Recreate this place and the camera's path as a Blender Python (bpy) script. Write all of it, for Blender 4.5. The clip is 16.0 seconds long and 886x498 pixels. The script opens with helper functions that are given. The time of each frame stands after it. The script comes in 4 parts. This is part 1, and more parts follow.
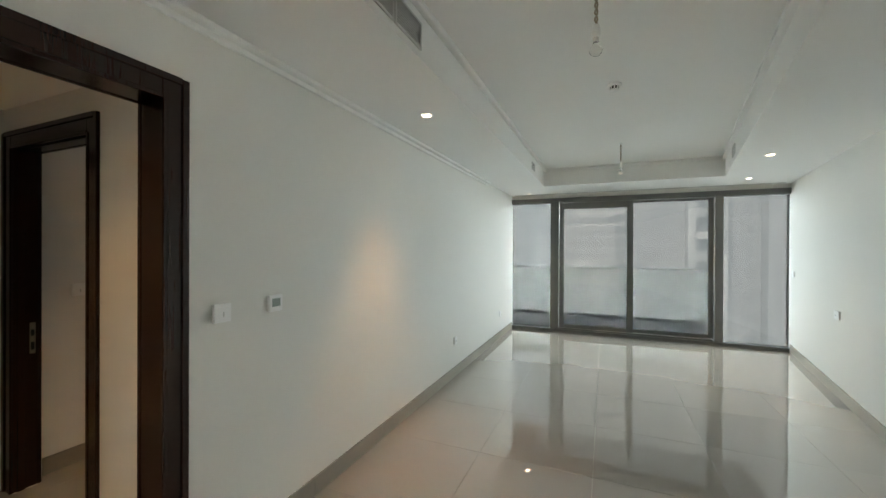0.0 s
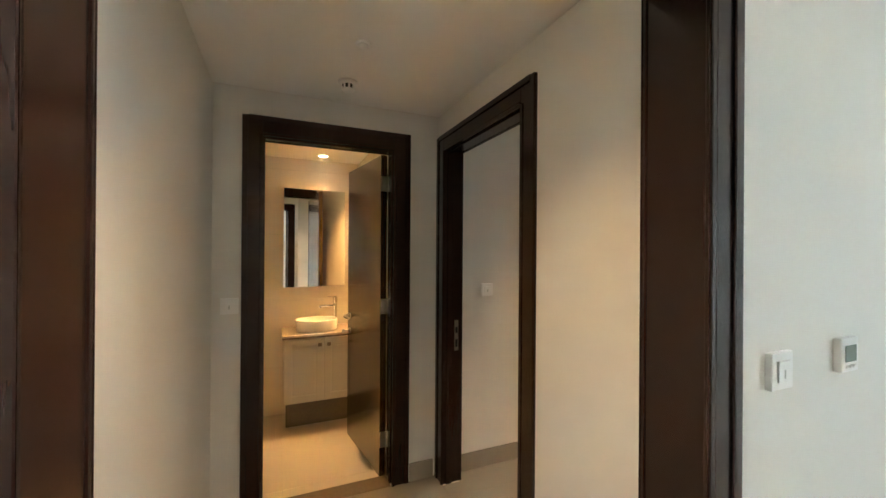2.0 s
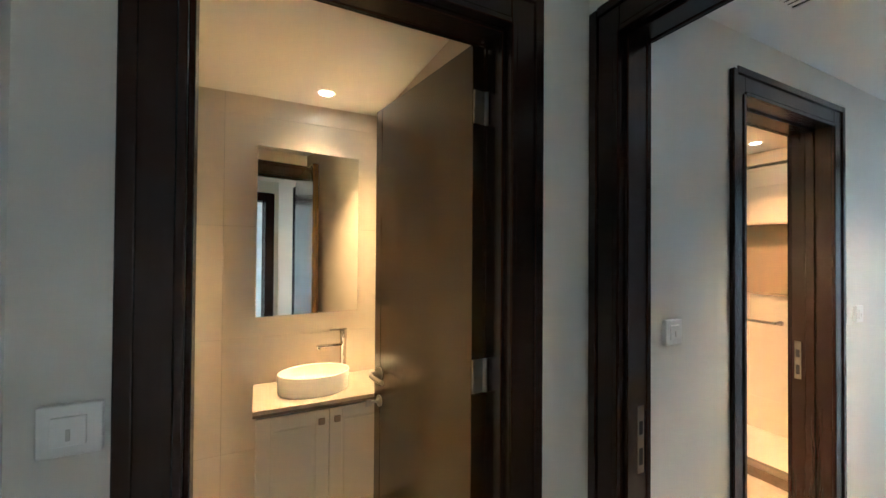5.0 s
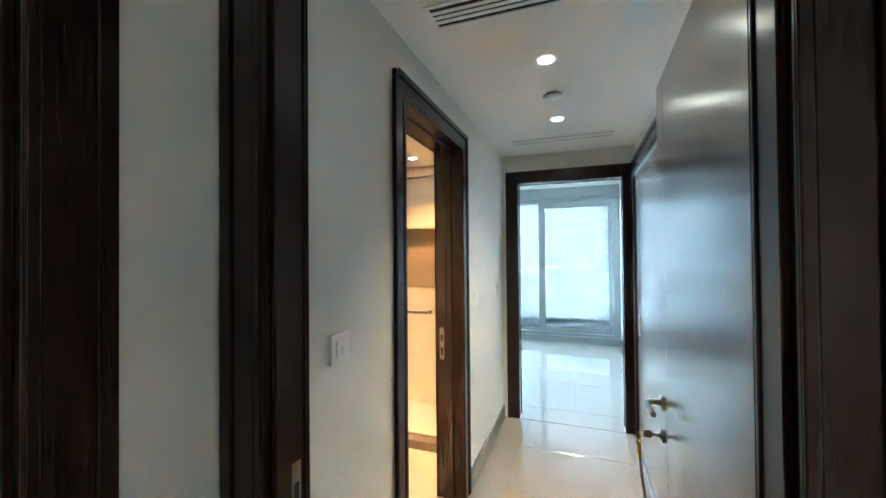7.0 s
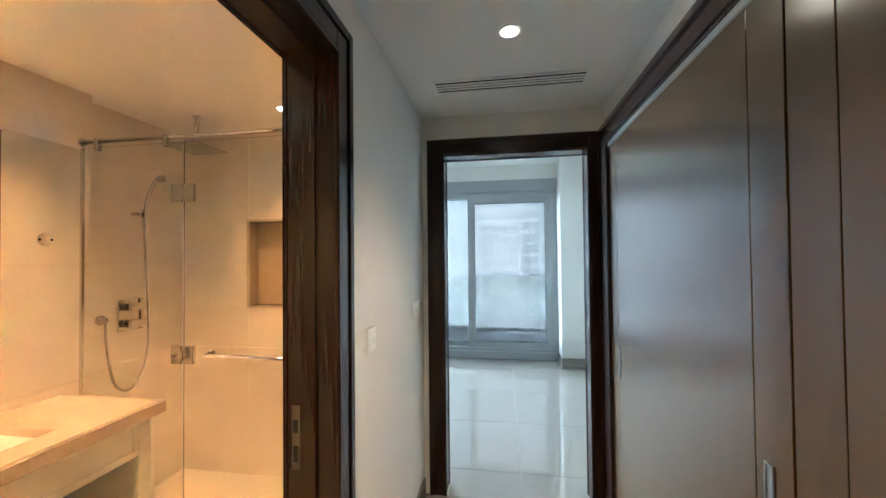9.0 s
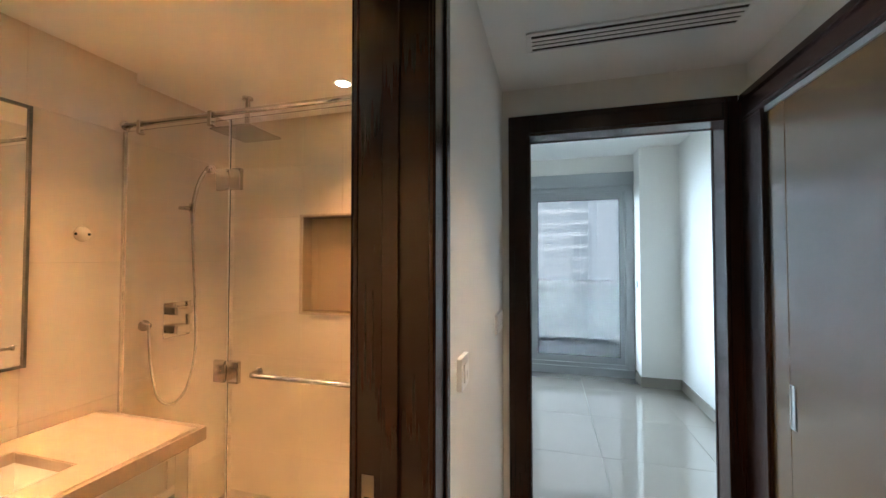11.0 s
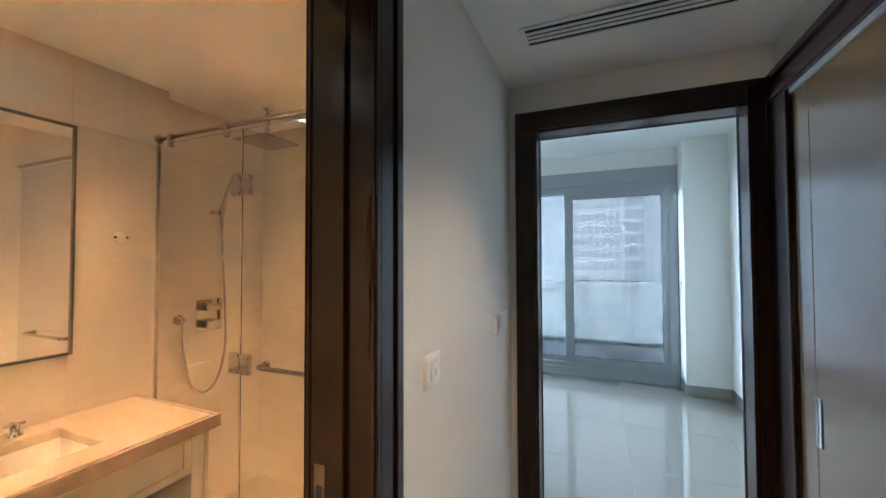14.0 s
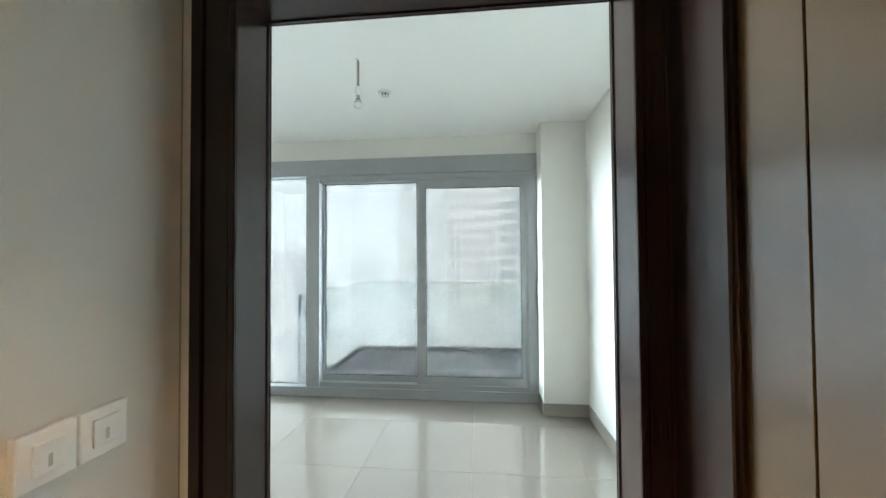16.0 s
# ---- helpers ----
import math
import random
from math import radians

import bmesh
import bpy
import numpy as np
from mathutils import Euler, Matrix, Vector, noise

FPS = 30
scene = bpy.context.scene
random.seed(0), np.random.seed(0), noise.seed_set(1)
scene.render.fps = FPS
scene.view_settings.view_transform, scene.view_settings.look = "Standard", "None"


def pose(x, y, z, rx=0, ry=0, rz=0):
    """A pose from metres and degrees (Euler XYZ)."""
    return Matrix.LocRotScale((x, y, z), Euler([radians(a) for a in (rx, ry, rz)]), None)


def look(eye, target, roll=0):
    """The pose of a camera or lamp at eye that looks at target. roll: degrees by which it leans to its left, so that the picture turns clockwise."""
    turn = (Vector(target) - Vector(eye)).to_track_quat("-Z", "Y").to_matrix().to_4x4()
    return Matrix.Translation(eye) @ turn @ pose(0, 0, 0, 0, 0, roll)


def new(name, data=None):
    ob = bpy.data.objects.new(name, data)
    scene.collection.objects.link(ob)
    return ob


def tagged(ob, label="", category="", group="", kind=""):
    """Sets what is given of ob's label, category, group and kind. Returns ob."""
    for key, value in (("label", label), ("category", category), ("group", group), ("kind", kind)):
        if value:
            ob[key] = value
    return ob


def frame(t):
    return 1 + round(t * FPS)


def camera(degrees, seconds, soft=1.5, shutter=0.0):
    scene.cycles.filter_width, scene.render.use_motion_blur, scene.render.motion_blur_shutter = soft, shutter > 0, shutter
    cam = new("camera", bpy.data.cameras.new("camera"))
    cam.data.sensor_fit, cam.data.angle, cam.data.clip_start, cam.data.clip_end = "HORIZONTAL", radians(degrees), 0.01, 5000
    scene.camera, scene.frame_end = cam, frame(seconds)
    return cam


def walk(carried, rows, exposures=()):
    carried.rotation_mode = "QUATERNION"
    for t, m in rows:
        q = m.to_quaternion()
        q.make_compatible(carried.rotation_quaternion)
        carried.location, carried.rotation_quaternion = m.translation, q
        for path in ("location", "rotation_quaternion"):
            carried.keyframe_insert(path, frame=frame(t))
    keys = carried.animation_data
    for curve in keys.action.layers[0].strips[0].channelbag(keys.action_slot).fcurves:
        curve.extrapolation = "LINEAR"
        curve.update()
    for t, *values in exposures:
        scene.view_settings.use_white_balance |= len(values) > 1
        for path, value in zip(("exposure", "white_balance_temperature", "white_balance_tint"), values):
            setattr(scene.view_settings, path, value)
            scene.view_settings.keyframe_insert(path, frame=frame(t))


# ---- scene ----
cam = camera(98.7, 16.0)
PATH = [
    (0, (-0.192, 0.117, 1.555), (-0.975, 1.958, 1.549), 0.25),
    (0.5, (-0.385, 0.197, 1.553), (-1.654, 1.743, 1.553), 0.2),
    (1, (-0.675, 0.221, 1.541), (-2.237, 1.47, 1.54), 0.2),
    (1.5, (-1.001, 0.245, 1.525), (-2.744, 1.226, 1.527), 0.3),
    (2, (-1.34, 0.27, 1.523), (-3.177, 1.061, 1.526), 0.4),
    (2.5, (-1.677, 0.25, 1.517), (-3.553, 0.944, 1.534), 0.5),
    (3, (-1.99, 0.264, 1.515), (-3.872, 0.94, 1.528), 0.4),
    (5.5, (-2.937, 0.329, 1.513), (-4.629, 1.395, 1.543), 0.4),
    (6, (-2.979, 0.357, 1.514), (-4.336, 1.826, 1.552), -0.0),
    (6.5, (-2.94, 0.412, 1.516), (-3.959, 2.133, 1.526), 0.6),
    (7, (-2.998, 0.654, 1.523), (-3.681, 2.533, 1.546), -0.5),
    (7.5, (-3.024, 0.907, 1.52), (-3.488, 2.852, 1.543), -0.5),
    (8, (-3.105, 1.22, 1.525), (-3.414, 3.196, 1.552), -0.6),
    (10.5, (-3.301, 2.153, 1.525), (-3.664, 4.119, 1.572), -0.3),
    (11, (-3.453, 2.15, 1.517), (-3.988, 4.076, 1.567), -0.0),
    (11.5, (-3.585, 2.128, 1.512), (-4.201, 4.03, 1.565), -0.0),
    (12, (-3.66, 2.11, 1.506), (-4.363, 3.982, 1.563), -0.0),
    (12.5, (-3.66, 2.097, 1.506), (-4.446, 3.935, 1.562), -0.1),
    (13, (-3.587, 2.103, 1.506), (-4.4, 3.93, 1.565), -0.1),
    (13.5, (-3.434, 2.138, 1.509), (-4.247, 3.964, 1.566), -0.2),
    (14, (-3.243, 2.213, 1.512), (-4.014, 4.057, 1.565), -0.2),
    (14.5, (-3.119, 2.383, 1.508), (-3.755, 4.278, 1.557), -0.3),
    (15, (-3.103, 2.675, 1.499), (-3.542, 4.625, 1.551), -0.6),
    (15.5, (-3.047, 3.015, 1.499), (-3.32, 4.996, 1.547), -0.4),
    (16, (-2.984, 3.369, 1.529), (-3.188, 5.358, 1.574), -0.4),
]
EXPOSURES = [(0.0, 4.2, 6600, 8), (0.5, 4.35, 7300, 10), (1.0, 4.6, 7600, 11), (1.5, 4.9, 7200, 10), (2.5, 5.55, 5500, 4), (3.0, 5.5, 4950, 2), (5.5, 5.5, 4700, 0), (6.5, 5.35, 4550, -2), (7.0, 5.65, 4800, -3), (8.0, 5.3, 5050, 0), (10.5, 4.95, 5450, 7), (12.5, 4.5, 5150, 9), (13.5, 4.5, 5050, 9), (14.5, 4.95, 5050, 3), (15.5, 4.9, 5800, 5), (16.0, 5.0, 6200, 6)]
walk(cam, [(t, look(eye, target, roll)) for t, eye, target, roll in PATH], EXPOSURES)

# ---- light ----
world = bpy.data.worlds.new("world")
scene.world = world
world.use_nodes = True
wn = world.node_tree.nodes
sky = wn.new("ShaderNodeTexSky")
sky.sky_type, sky.sun_disc = "NISHITA", False
sky.sun_elevation, sky.sun_rotation = radians(40), radians(200)
sky.air_density, sky.dust_density, sky.ozone_density = 1.0, 2.0, 1.0
world.node_tree.links.new(sky.outputs[0], wn["Background"].inputs[0])
wn["Background"].inputs[1].default_value = 0.15
sun = new("sun", bpy.data.lights.new("sun", "SUN"))
sun.data.energy, sun.data.angle, sun.data.color = 5.0, radians(0.5), (1.0, 0.95, 0.88)
sun.matrix_basis = look((0, 0, 100), (34, 72, 33))


def sky_fill(name, x0, x1, power):
    """An added area lamp, out of view over the balcony, for the sky's light that falls in."""
    ob = new(name, bpy.data.lights.new(name, "AREA"))
    ob.data.shape, ob.data.size, ob.data.size_y = "RECTANGLE", x1 - x0, 2.2
    ob.data.energy, ob.data.color = power, (0.75, 0.90, 1.0)
    x = (x0 + x1) / 2
    ob.matrix_basis = look((x, 8.85, 2.96), (x, 8.84, 1.96))


sky_fill("sky_fill_living", -1.7, 2.25, 12)
sky_fill("sky_fill_bedroom", -6.8, -2.6, 12)


# ---- small tools ----
def box(bm, x0, x1, y0, y1, z0, z1):
    x0, x1, y0, y1, z0, z1 = min(x0, x1), max(x0, x1), min(y0, y1), max(y0, y1), min(z0, z1), max(z0, z1)
    v = [bm.verts.new(p) for p in ((x0, y0, z0), (x1, y0, z0), (x1, y1, z0), (x0, y1, z0), (x0, y0, z1), (x1, y0, z1), (x1, y1, z1), (x0, y1, z1))]
    for f in ((3, 2, 1, 0), (4, 5, 6, 7), (0, 1, 5, 4), (1, 2, 6, 5), (2, 3, 7, 6), (3, 0, 4, 7)):
        bm.faces.new([v[i] for i in f])
    return v


def boxes(*rows, bevel=0.0, segments=1):
    bm = bmesh.new()
    for r in rows:
        box(bm, *r)
    if bevel:
        bmesh.ops.bevel(bm, geom=bm.edges[:], offset=bevel, segments=segments, affect="EDGES", profile=0.5)
    return bm


def lathe(bm, profile, at=(0, 0, 0), axis="z", steps=24, scale=(1, 1)):
    """Turns (radius, height) pairs round an axis through at."""
    rings = []
    for r, h in profile:
        ring = []
        for k in range(steps):
            a = 2 * math.pi * k / steps
            u, v = r * math.cos(a) * scale[0], r * math.sin(a) * scale[1]
            p = {"z": (u, v, h), "x": (h, u, v), "y": (v, h, u)}[axis]
            ring.append(bm.verts.new((p[0] + at[0], p[1] + at[1], p[2] + at[2])))
        rings.append(ring)
    for a, b in zip(rings, rings[1:]):
        for k in range(steps):
            f = bm.faces.new((a[k], a[(k + 1) % steps], b[(k + 1) % steps], b[k]))
            f.smooth = True
    bm.faces.new(list(reversed(rings[0])))
    bm.faces.new(rings[-1])
    return bm


def turned(profile, at, axis="z", steps=24, scale=(1, 1)):
    return lathe(bmesh.new(), profile, at, axis, steps, scale)


def tube(points, radius, steps=10):
    """A round bar that follows points."""
    bm = bmesh.new()
    pts = [Vector(p) for p in points]
    rings, side = [], None
    for i, p in enumerate(pts):
        way = (pts[min(i + 1, len(pts) - 1)] - pts[max(i - 1, 0)]).normalized()
        if side is None:
            side = way.orthogonal().normalized()
        side = (side - way * side.dot(way)).normalized()
        up = way.cross(side)
        rings.append([bm.verts.new(p + radius * (math.cos(2 * math.pi * k / steps) * side + math.sin(2 * math.pi * k / steps) * up)) for k in range(steps)])
    for a, b in zip(rings, rings[1:]):
        for k in range(steps):
            bm.faces.new((a[k], a[(k + 1) % steps], b[(k + 1) % steps], b[k])).smooth = True
    bm.faces.new(list(reversed(rings[0])))
    bm.faces.new(rings[-1])
    return bm


def smooth_line(points, n=8):
    """Points along a curve through the given ones."""
    out, p = [], [Vector(q) for q in points]
    for i in range(len(p) - 1):
        a, b, c, d = p[max(i - 1, 0)], p[i], p[i + 1], p[min(i + 2, len(p) - 1)]
        for k in range(n):
            t = k / n
            out.append(0.5 * (2 * b + (c - a) * t + (2 * a - 5 * b + 4 * c - d) * t * t + (3 * b - a - 3 * c + d) * t ** 3))
    return out + [p[-1]]


def mesh_of(bm, name, material):
    bmesh.ops.recalc_face_normals(bm, faces=bm.faces[:])
    me = bpy.data.meshes.new(name)
    bm.to_mesh(me)
    bm.free()
    me.materials.append(material)
    return me


def solid(name, bm, material, label="", category="", kind="", group=""):
    return tagged(new(name, mesh_of(bm, name, material)), label, category, group, kind)


def thing(name, at, label, category, group="", kind=""):
    ob = new(name)
    ob.empty_display_size = 0.1
    ob.matrix_basis = Matrix.Translation(at)
    return tagged(ob, label, category, group, kind)


def part(name, bm, material, parent, label=""):
    ob = new(name, mesh_of(bm, name, material))
    ob.parent = parent
    if parent.parent is None:
        ob.matrix_parent_inverse = parent.matrix_basis.inverted()
    return tagged(ob, label)


# ---- materials ----
def material(name, colour, rough=0.5, metal=0.0, grain=0.0, grain_size=40.0, stretch=(1, 1, 1), patch=0.0, patch_size=2.0, bump=0.0, coat=0.0, vary=0.0, spec=0.5, rough_vary=0.0):
    m = bpy.data.materials.new(name)
    m.use_nodes = True
    n, link = m.node_tree.nodes, m.node_tree.links.new
    b = n["Principled BSDF"]
    b.inputs["Roughness"].default_value, b.inputs["Metallic"].default_value = rough, metal
    b.inputs["Coat Weight"].default_value, b.inputs["Coat Roughness"].default_value = coat, 0.08
    b.inputs["Specular IOR Level"].default_value = spec
    b.inputs["Base Color"].default_value = (*colour, 1)
    where = n.new("ShaderNodeNewGeometry")
    turn = n.new("ShaderNodeMapping")
    turn.inputs["Scale"].default_value = stretch
    link(where.outputs["Position"], turn.inputs[0])
    value = None

    def noise_at(size, detail):
        t = n.new("ShaderNodeTexNoise")
        t.inputs["Scale"].default_value, t.inputs["Detail"].default_value = size, detail
        link(turn.outputs[0], t.inputs[0])
        return t.outputs[0]

    def add(a, amount):
        """The factor 1 + amount * (a - 0.5) times what came before."""
        nonlocal value
        mm = n.new("ShaderNodeMath")
        mm.operation = "MULTIPLY_ADD"
        link(a, mm.inputs[0])
        mm.inputs[1].default_value, mm.inputs[2].default_value = amount, 1 - amount / 2
        if value is None:
            value = mm.outputs[0]
        else:
            p = n.new("ShaderNodeMath")
            p.operation = "MULTIPLY"
            link(value, p.inputs[0]), link(mm.outputs[0], p.inputs[1])
            value = p.outputs[0]

    fine = noise_at(grain_size, 6) if grain or bump else None
    broad = noise_at(patch_size, 3) if patch or rough_vary else None
    if grain:
        add(fine, grain)
    if patch:
        add(broad, patch)
    if vary:
        info = n.new("ShaderNodeObjectInfo")
        add(info.outputs["Random"], vary)
    if value is not None:
        mix = n.new("ShaderNodeVectorMath")
        mix.operation = "SCALE"
        mix.inputs[0].default_value = colour
        link(value, mix.inputs["Scale"])
        link(mix.outputs[0], b.inputs["Base Color"])
    if rough_vary:
        mm = n.new("ShaderNodeMath")
        mm.operation = "MULTIPLY_ADD"
        link(broad, mm.inputs[0])
        mm.inputs[1].default_value, mm.inputs[2].default_value = rough_vary, rough - rough_vary / 2
        link(mm.outputs[0], b.inputs["Roughness"])
    if bump:
        bp = n.new("ShaderNodeBump")
        bp.inputs["Strength"].default_value, bp.inputs["Distance"].default_value = bump, 0.004
        link(fine, bp.inputs["Height"])
        link(bp.outputs[0], b.inputs["Normal"])
    return m


def glowing(name, colour, strength):
    m = bpy.data.materials.new(name)
    m.use_nodes = True
    b = m.node_tree.nodes["Principled BSDF"]
    b.inputs["Base Color"].default_value = (0.8, 0.8, 0.8, 1)
    b.inputs["Emission Color"].default_value, b.inputs["Emission Strength"].default_value = (*colour, 1), strength
    return m


def clear(name, colour, rough=0.0, ior=1.45):
    m = bpy.data.materials.new(name)
    m.use_nodes = True
    b = m.node_tree.nodes["Principled BSDF"]
    b.inputs["Base Color"].default_value, b.inputs["Roughness"].default_value = (*colour, 1), rough
    b.inputs["Transmission Weight"].default_value, b.inputs["IOR"].default_value = 1.0, ior
    return m


PAINT = material("wall_paint", (0.79, 0.77, 0.72), 0.55, grain=0.03, grain_size=260, patch=0.05, patch_size=1.3, bump=0.06)
CEILING = material("ceiling_paint", (0.88, 0.87, 0.84), 0.7, grain=0.03, grain_size=240, patch=0.04, patch_size=1.1, bump=0.05)
WENGE = material("dark_wood_veneer", (0.022, 0.0085, 0.005), 0.25, grain=0.18, grain_size=9, stretch=(14, 14, 0.5), patch=0.2, patch_size=0.8, spec=0.4)
VENEER = material("satin_door_veneer", (0.058, 0.0255, 0.0018), 0.22, grain=0.3, grain_size=9, stretch=(14, 14, 0.5), patch=0.25, patch_size=0.8, spec=0.6)
coat = VENEER.node_tree.nodes["Principled BSDF"]
coat.inputs["Coat Weight"].default_value, coat.inputs["Coat Roughness"].default_value, coat.inputs["Coat IOR"].default_value = 0.6, 0.19, 1.6
PORCELAIN = material("polished_floor_tile", (0.285, 0.25, 0.208), 0.03, grain=0.05, grain_size=60, patch=0.08, patch_size=2.2, vary=0.05, spec=1.0, rough_vary=0.03)
coat = PORCELAIN.node_tree.nodes["Principled BSDF"]
coat.inputs["Coat Weight"].default_value, coat.inputs["Coat Roughness"].default_value, coat.inputs["Coat IOR"].default_value = 0.8, 0.02, 1.8
GROUT = material("grout", (0.43, 0.39, 0.335), 0.85, grain=0.15, grain_size=150)
SKIRT = material("skirting_tile", (0.30, 0.27, 0.225), 0.22, grain=0.08, grain_size=70, patch=0.1, vary=0.05)
STONE = material("threshold_stone", (0.17, 0.135, 0.095), 0.12, grain=0.3, grain_size=50, patch=0.3)
WALL_TILE = material("cream_wall_tile", (0.68, 0.62, 0.53), 0.13, grain=0.04, grain_size=30, patch=0.08, patch_size=2.5, vary=0.04, rough_vary=0.05)
MATT_TILE = material("beige_floor_tile", (0.52, 0.46, 0.37), 0.28, grain=0.06, grain_size=60, patch=0.1, vary=0.05)
ALU = material("grey_anodised_aluminium", (0.36, 0.37, 0.375), 0.36, 0.1, grain=0.06, grain_size=90, patch=0.06)
BRONZE = material("dark_grey_aluminium", (0.13, 0.13, 0.122), 0.36, 0.1, grain=0.06, grain_size=90, patch=0.06)
RUBBER = material("black_gasket", (0.015, 0.015, 0.016), 0.6)
CHROME = material("polished_chrome", (0.66, 0.64, 0.61), 0.07, 1.0, patch=0.05)
STEEL = material("brushed_steel", (0.55, 0.54, 0.52), 0.28, 1.0, grain=0.12, grain_size=160)
DULL = material("dull_bronze", (0.26, 0.23, 0.19), 0.34, 1.0, grain=0.12, grain_size=160)
WHITE = material("white_plastic", (0.90, 0.89, 0.87), 0.3, grain=0.02)
CERAMIC = material("white_ceramic", (0.86, 0.85, 0.82), 0.06, patch=0.02)
LACQUER = material("cream_lacquer", (0.66, 0.62, 0.53), 0.3, grain=0.03, grain_size=120, patch=0.05)
TOP = material("pale_marble_top", (0.50, 0.42, 0.34), 0.1, grain=0.10, grain_size=9, stretch=(1, 2.2, 1), patch=0.12, patch_size=4)
# the top's marble with the shade of its edges put into the colour
TOP_SHADED = material("shaded_marble_edge", (0.40, 0.32, 0.25), 0.25, grain=0.12, grain_size=9, stretch=(1, 2.2, 1), patch=0.12, patch_size=4)
DARK = material("dark_void", (0.01, 0.01, 0.01), 0.8)
LCD = material("grey_display", (0.30, 0.35, 0.31), 0.15)
BRASS = material("yellow_tag", (0.75, 0.55, 0.02), 0.35)
GREYVENT = material("painted_grille", (0.56, 0.55, 0.52), 0.5)
MIRROR = material("mirror_silver", (0.93, 0.94, 0.93), 0.005, 1.0)
# exposure put into the tint: it dims the bright city against the rooms
GLASS = clear("view_dimming_glass", (0.0132, 0.0126, 0.0120), 0.0, 1.25)
SHOWER_GLASS = clear("shower_glass", (0.985, 0.99, 0.985), 0.0, 1.3)
RAIL_GLASS = clear("balustrade_glass", (0.94, 0.978, 0.97), 0.0, 1.2)
BALCONY = material("pale_balcony_tile", (0.86, 0.855, 0.84), 0.5, grain=0.05, grain_size=60, patch=0.06, patch_size=1.5)
WARM = (1.0, 0.53, 0.20)
LENS = glowing("lit_downlight_lens", (1.0, 0.80, 0.55), 1.2)
NICHE = material("brown_niche_tile", (0.36, 0.27, 0.17), 0.18, grain=0.08, grain_size=40, patch=0.15, patch_size=3)
CONCRETE = material("pale_render", (0.78, 0.78, 0.77), 0.8, grain=0.08, patch=0.12, patch_size=0.3)


# ---- the large structure ----
def wall_x(name, x0, x1, y0, y1, z1=3.0, opening=None, mat=None, z0=0.0):
    """A wall along y, from x0 to x1 thick, with one opening (from, to, head)."""
    bm = bmesh.new()
    if opening:
        a, b, h = opening
        box(bm, x0, x1, y0, a, z0, z1), box(bm, x0, x1, b, y1, z0, z1), box(bm, x0, x1, a, b, h, z1)
    else:
        box(bm, x0, x1, y0, y1, z0, z1)
    return solid(name, bm, mat or PAINT, kind="structure")


def wall_y(name, y0, y1, x0, x1, z1=3.0, opening=None, mat=None, z0=0.0):
    bm = bmesh.new()
    if opening:
        a, b, h = opening
        box(bm, x0, a, y0, y1, z0, z1), box(bm, b, x1, y0, y1, z0, z1), box(bm, a, b, y0, y1, h, z1)
    else:
        box(bm, x0, x1, y0, y1, z0, z1)
    return solid(name, bm, mat or PAINT, kind="structure")


HEAD = 2.165
wall_x("wall_living_west", -2.0, -1.86, -2.6, 4.32, opening=(0.02, 1.11, HEAD + 0.005))
wall_x("wall_between_bedroom_and_living", -1.98, -1.86, 4.32, 7.53)
wall_y("wall_lobby_south", -0.22, -0.065, -3.72, -2.0)
wall_x("wall_powder_room", -3.84, -3.72, -0.36, 1.255, opening=(0.173, 0.955, HEAD + 0.005))
wall_y("wall_lobby_north", 1.255, 1.37, -5.6, -2.0, opening=(-3.61, -2.735, HEAD + 0.005))
wall_x("wall_corridor_west", -3.85, -3.69, 1.37, 4.195, opening=(2.07, 2.90, HEAD + 0.005))
wall_y("wall_bedroom_south", 4.2, 4.32, -3.69, -2.0, opening=(-3.557, -2.655, HEAD + 0.005))
wall_x("wall_corridor_east", -2.565, -2.5, 1.37, 1.62, z1=2.42)
wall_x("wall_over_wardrobe", -2.565, -2.5, 1.62, 4.2, z0=2.262, z1=2.42)
# powder room shell
wall_powder_west = wall_x("wall_powder_west", -5.3, -5.146, -0.36, 1.0, mat=GROUT)
wall_y("wall_powder_north", 0.985, 1.255, -5.3, -3.84, mat=WALL_TILE)
wall_y("wall_powder_south", -0.36, -0.2, -5.136, -3.84, mat=WALL_TILE)
# bathroom shell
wall_bath_west = wall_x("wall_bath_west", -5.6, -5.36, 1.37, 3.496, mat=GROUT)
wall_shower_west = wall_x("wall_shower_west", -5.6, -5.46, 3.496, 4.195, mat=GROUT)
NX0, NX1, NZ0, NZ1 = -4.93, -4.337, 1.185, 1.777
bm = boxes((-5.6, NX0, 4.205, 4.32, 0, 3), (NX1, -3.69, 4.205, 4.32, 0, 3), (NX0, NX1, 4.205, 4.32, 0, NZ0), (NX0, NX1, 4.205, 4.32, NZ1, 3), (NX0, NX1, 4.300, 4.32, NZ0, NZ1))
wall_shower_north = solid("wall_shower_north", bm, GROUT, kind="structure")
wall_y("wall_bedroom_far_south", 4.195, 4.32, -7.1, -5.6)
# bedroom and living room shell
wall_x("wall_bedroom_west", -7.1, -7.0, 4.32, 7.53)
solid("wall_column", boxes((-2.402, -1.98, 7.149, 7.53, 0, 2.85)), PAINT, kind="structure")
wall_y("wall_living_south", -2.75, -2.6, -2.0, 0.85)


def prism(bm, corners, z0, z1):
    """An upright block over a polygon."""
    low, up = [bm.verts.new((x, y, z0)) for x, y in corners], [bm.verts.new((x, y, z1)) for x, y in corners]
    for k in range(len(corners)):
        q = (k + 1) % len(corners)
        bm.faces.new((low[k], low[q], up[q], up[k]))
    bm.faces.new(list(reversed(low))), bm.faces.new(up)


def east(y):
    """The slanting east wall's face."""
    return 2.41 + 0.157 * (y - 7.53)


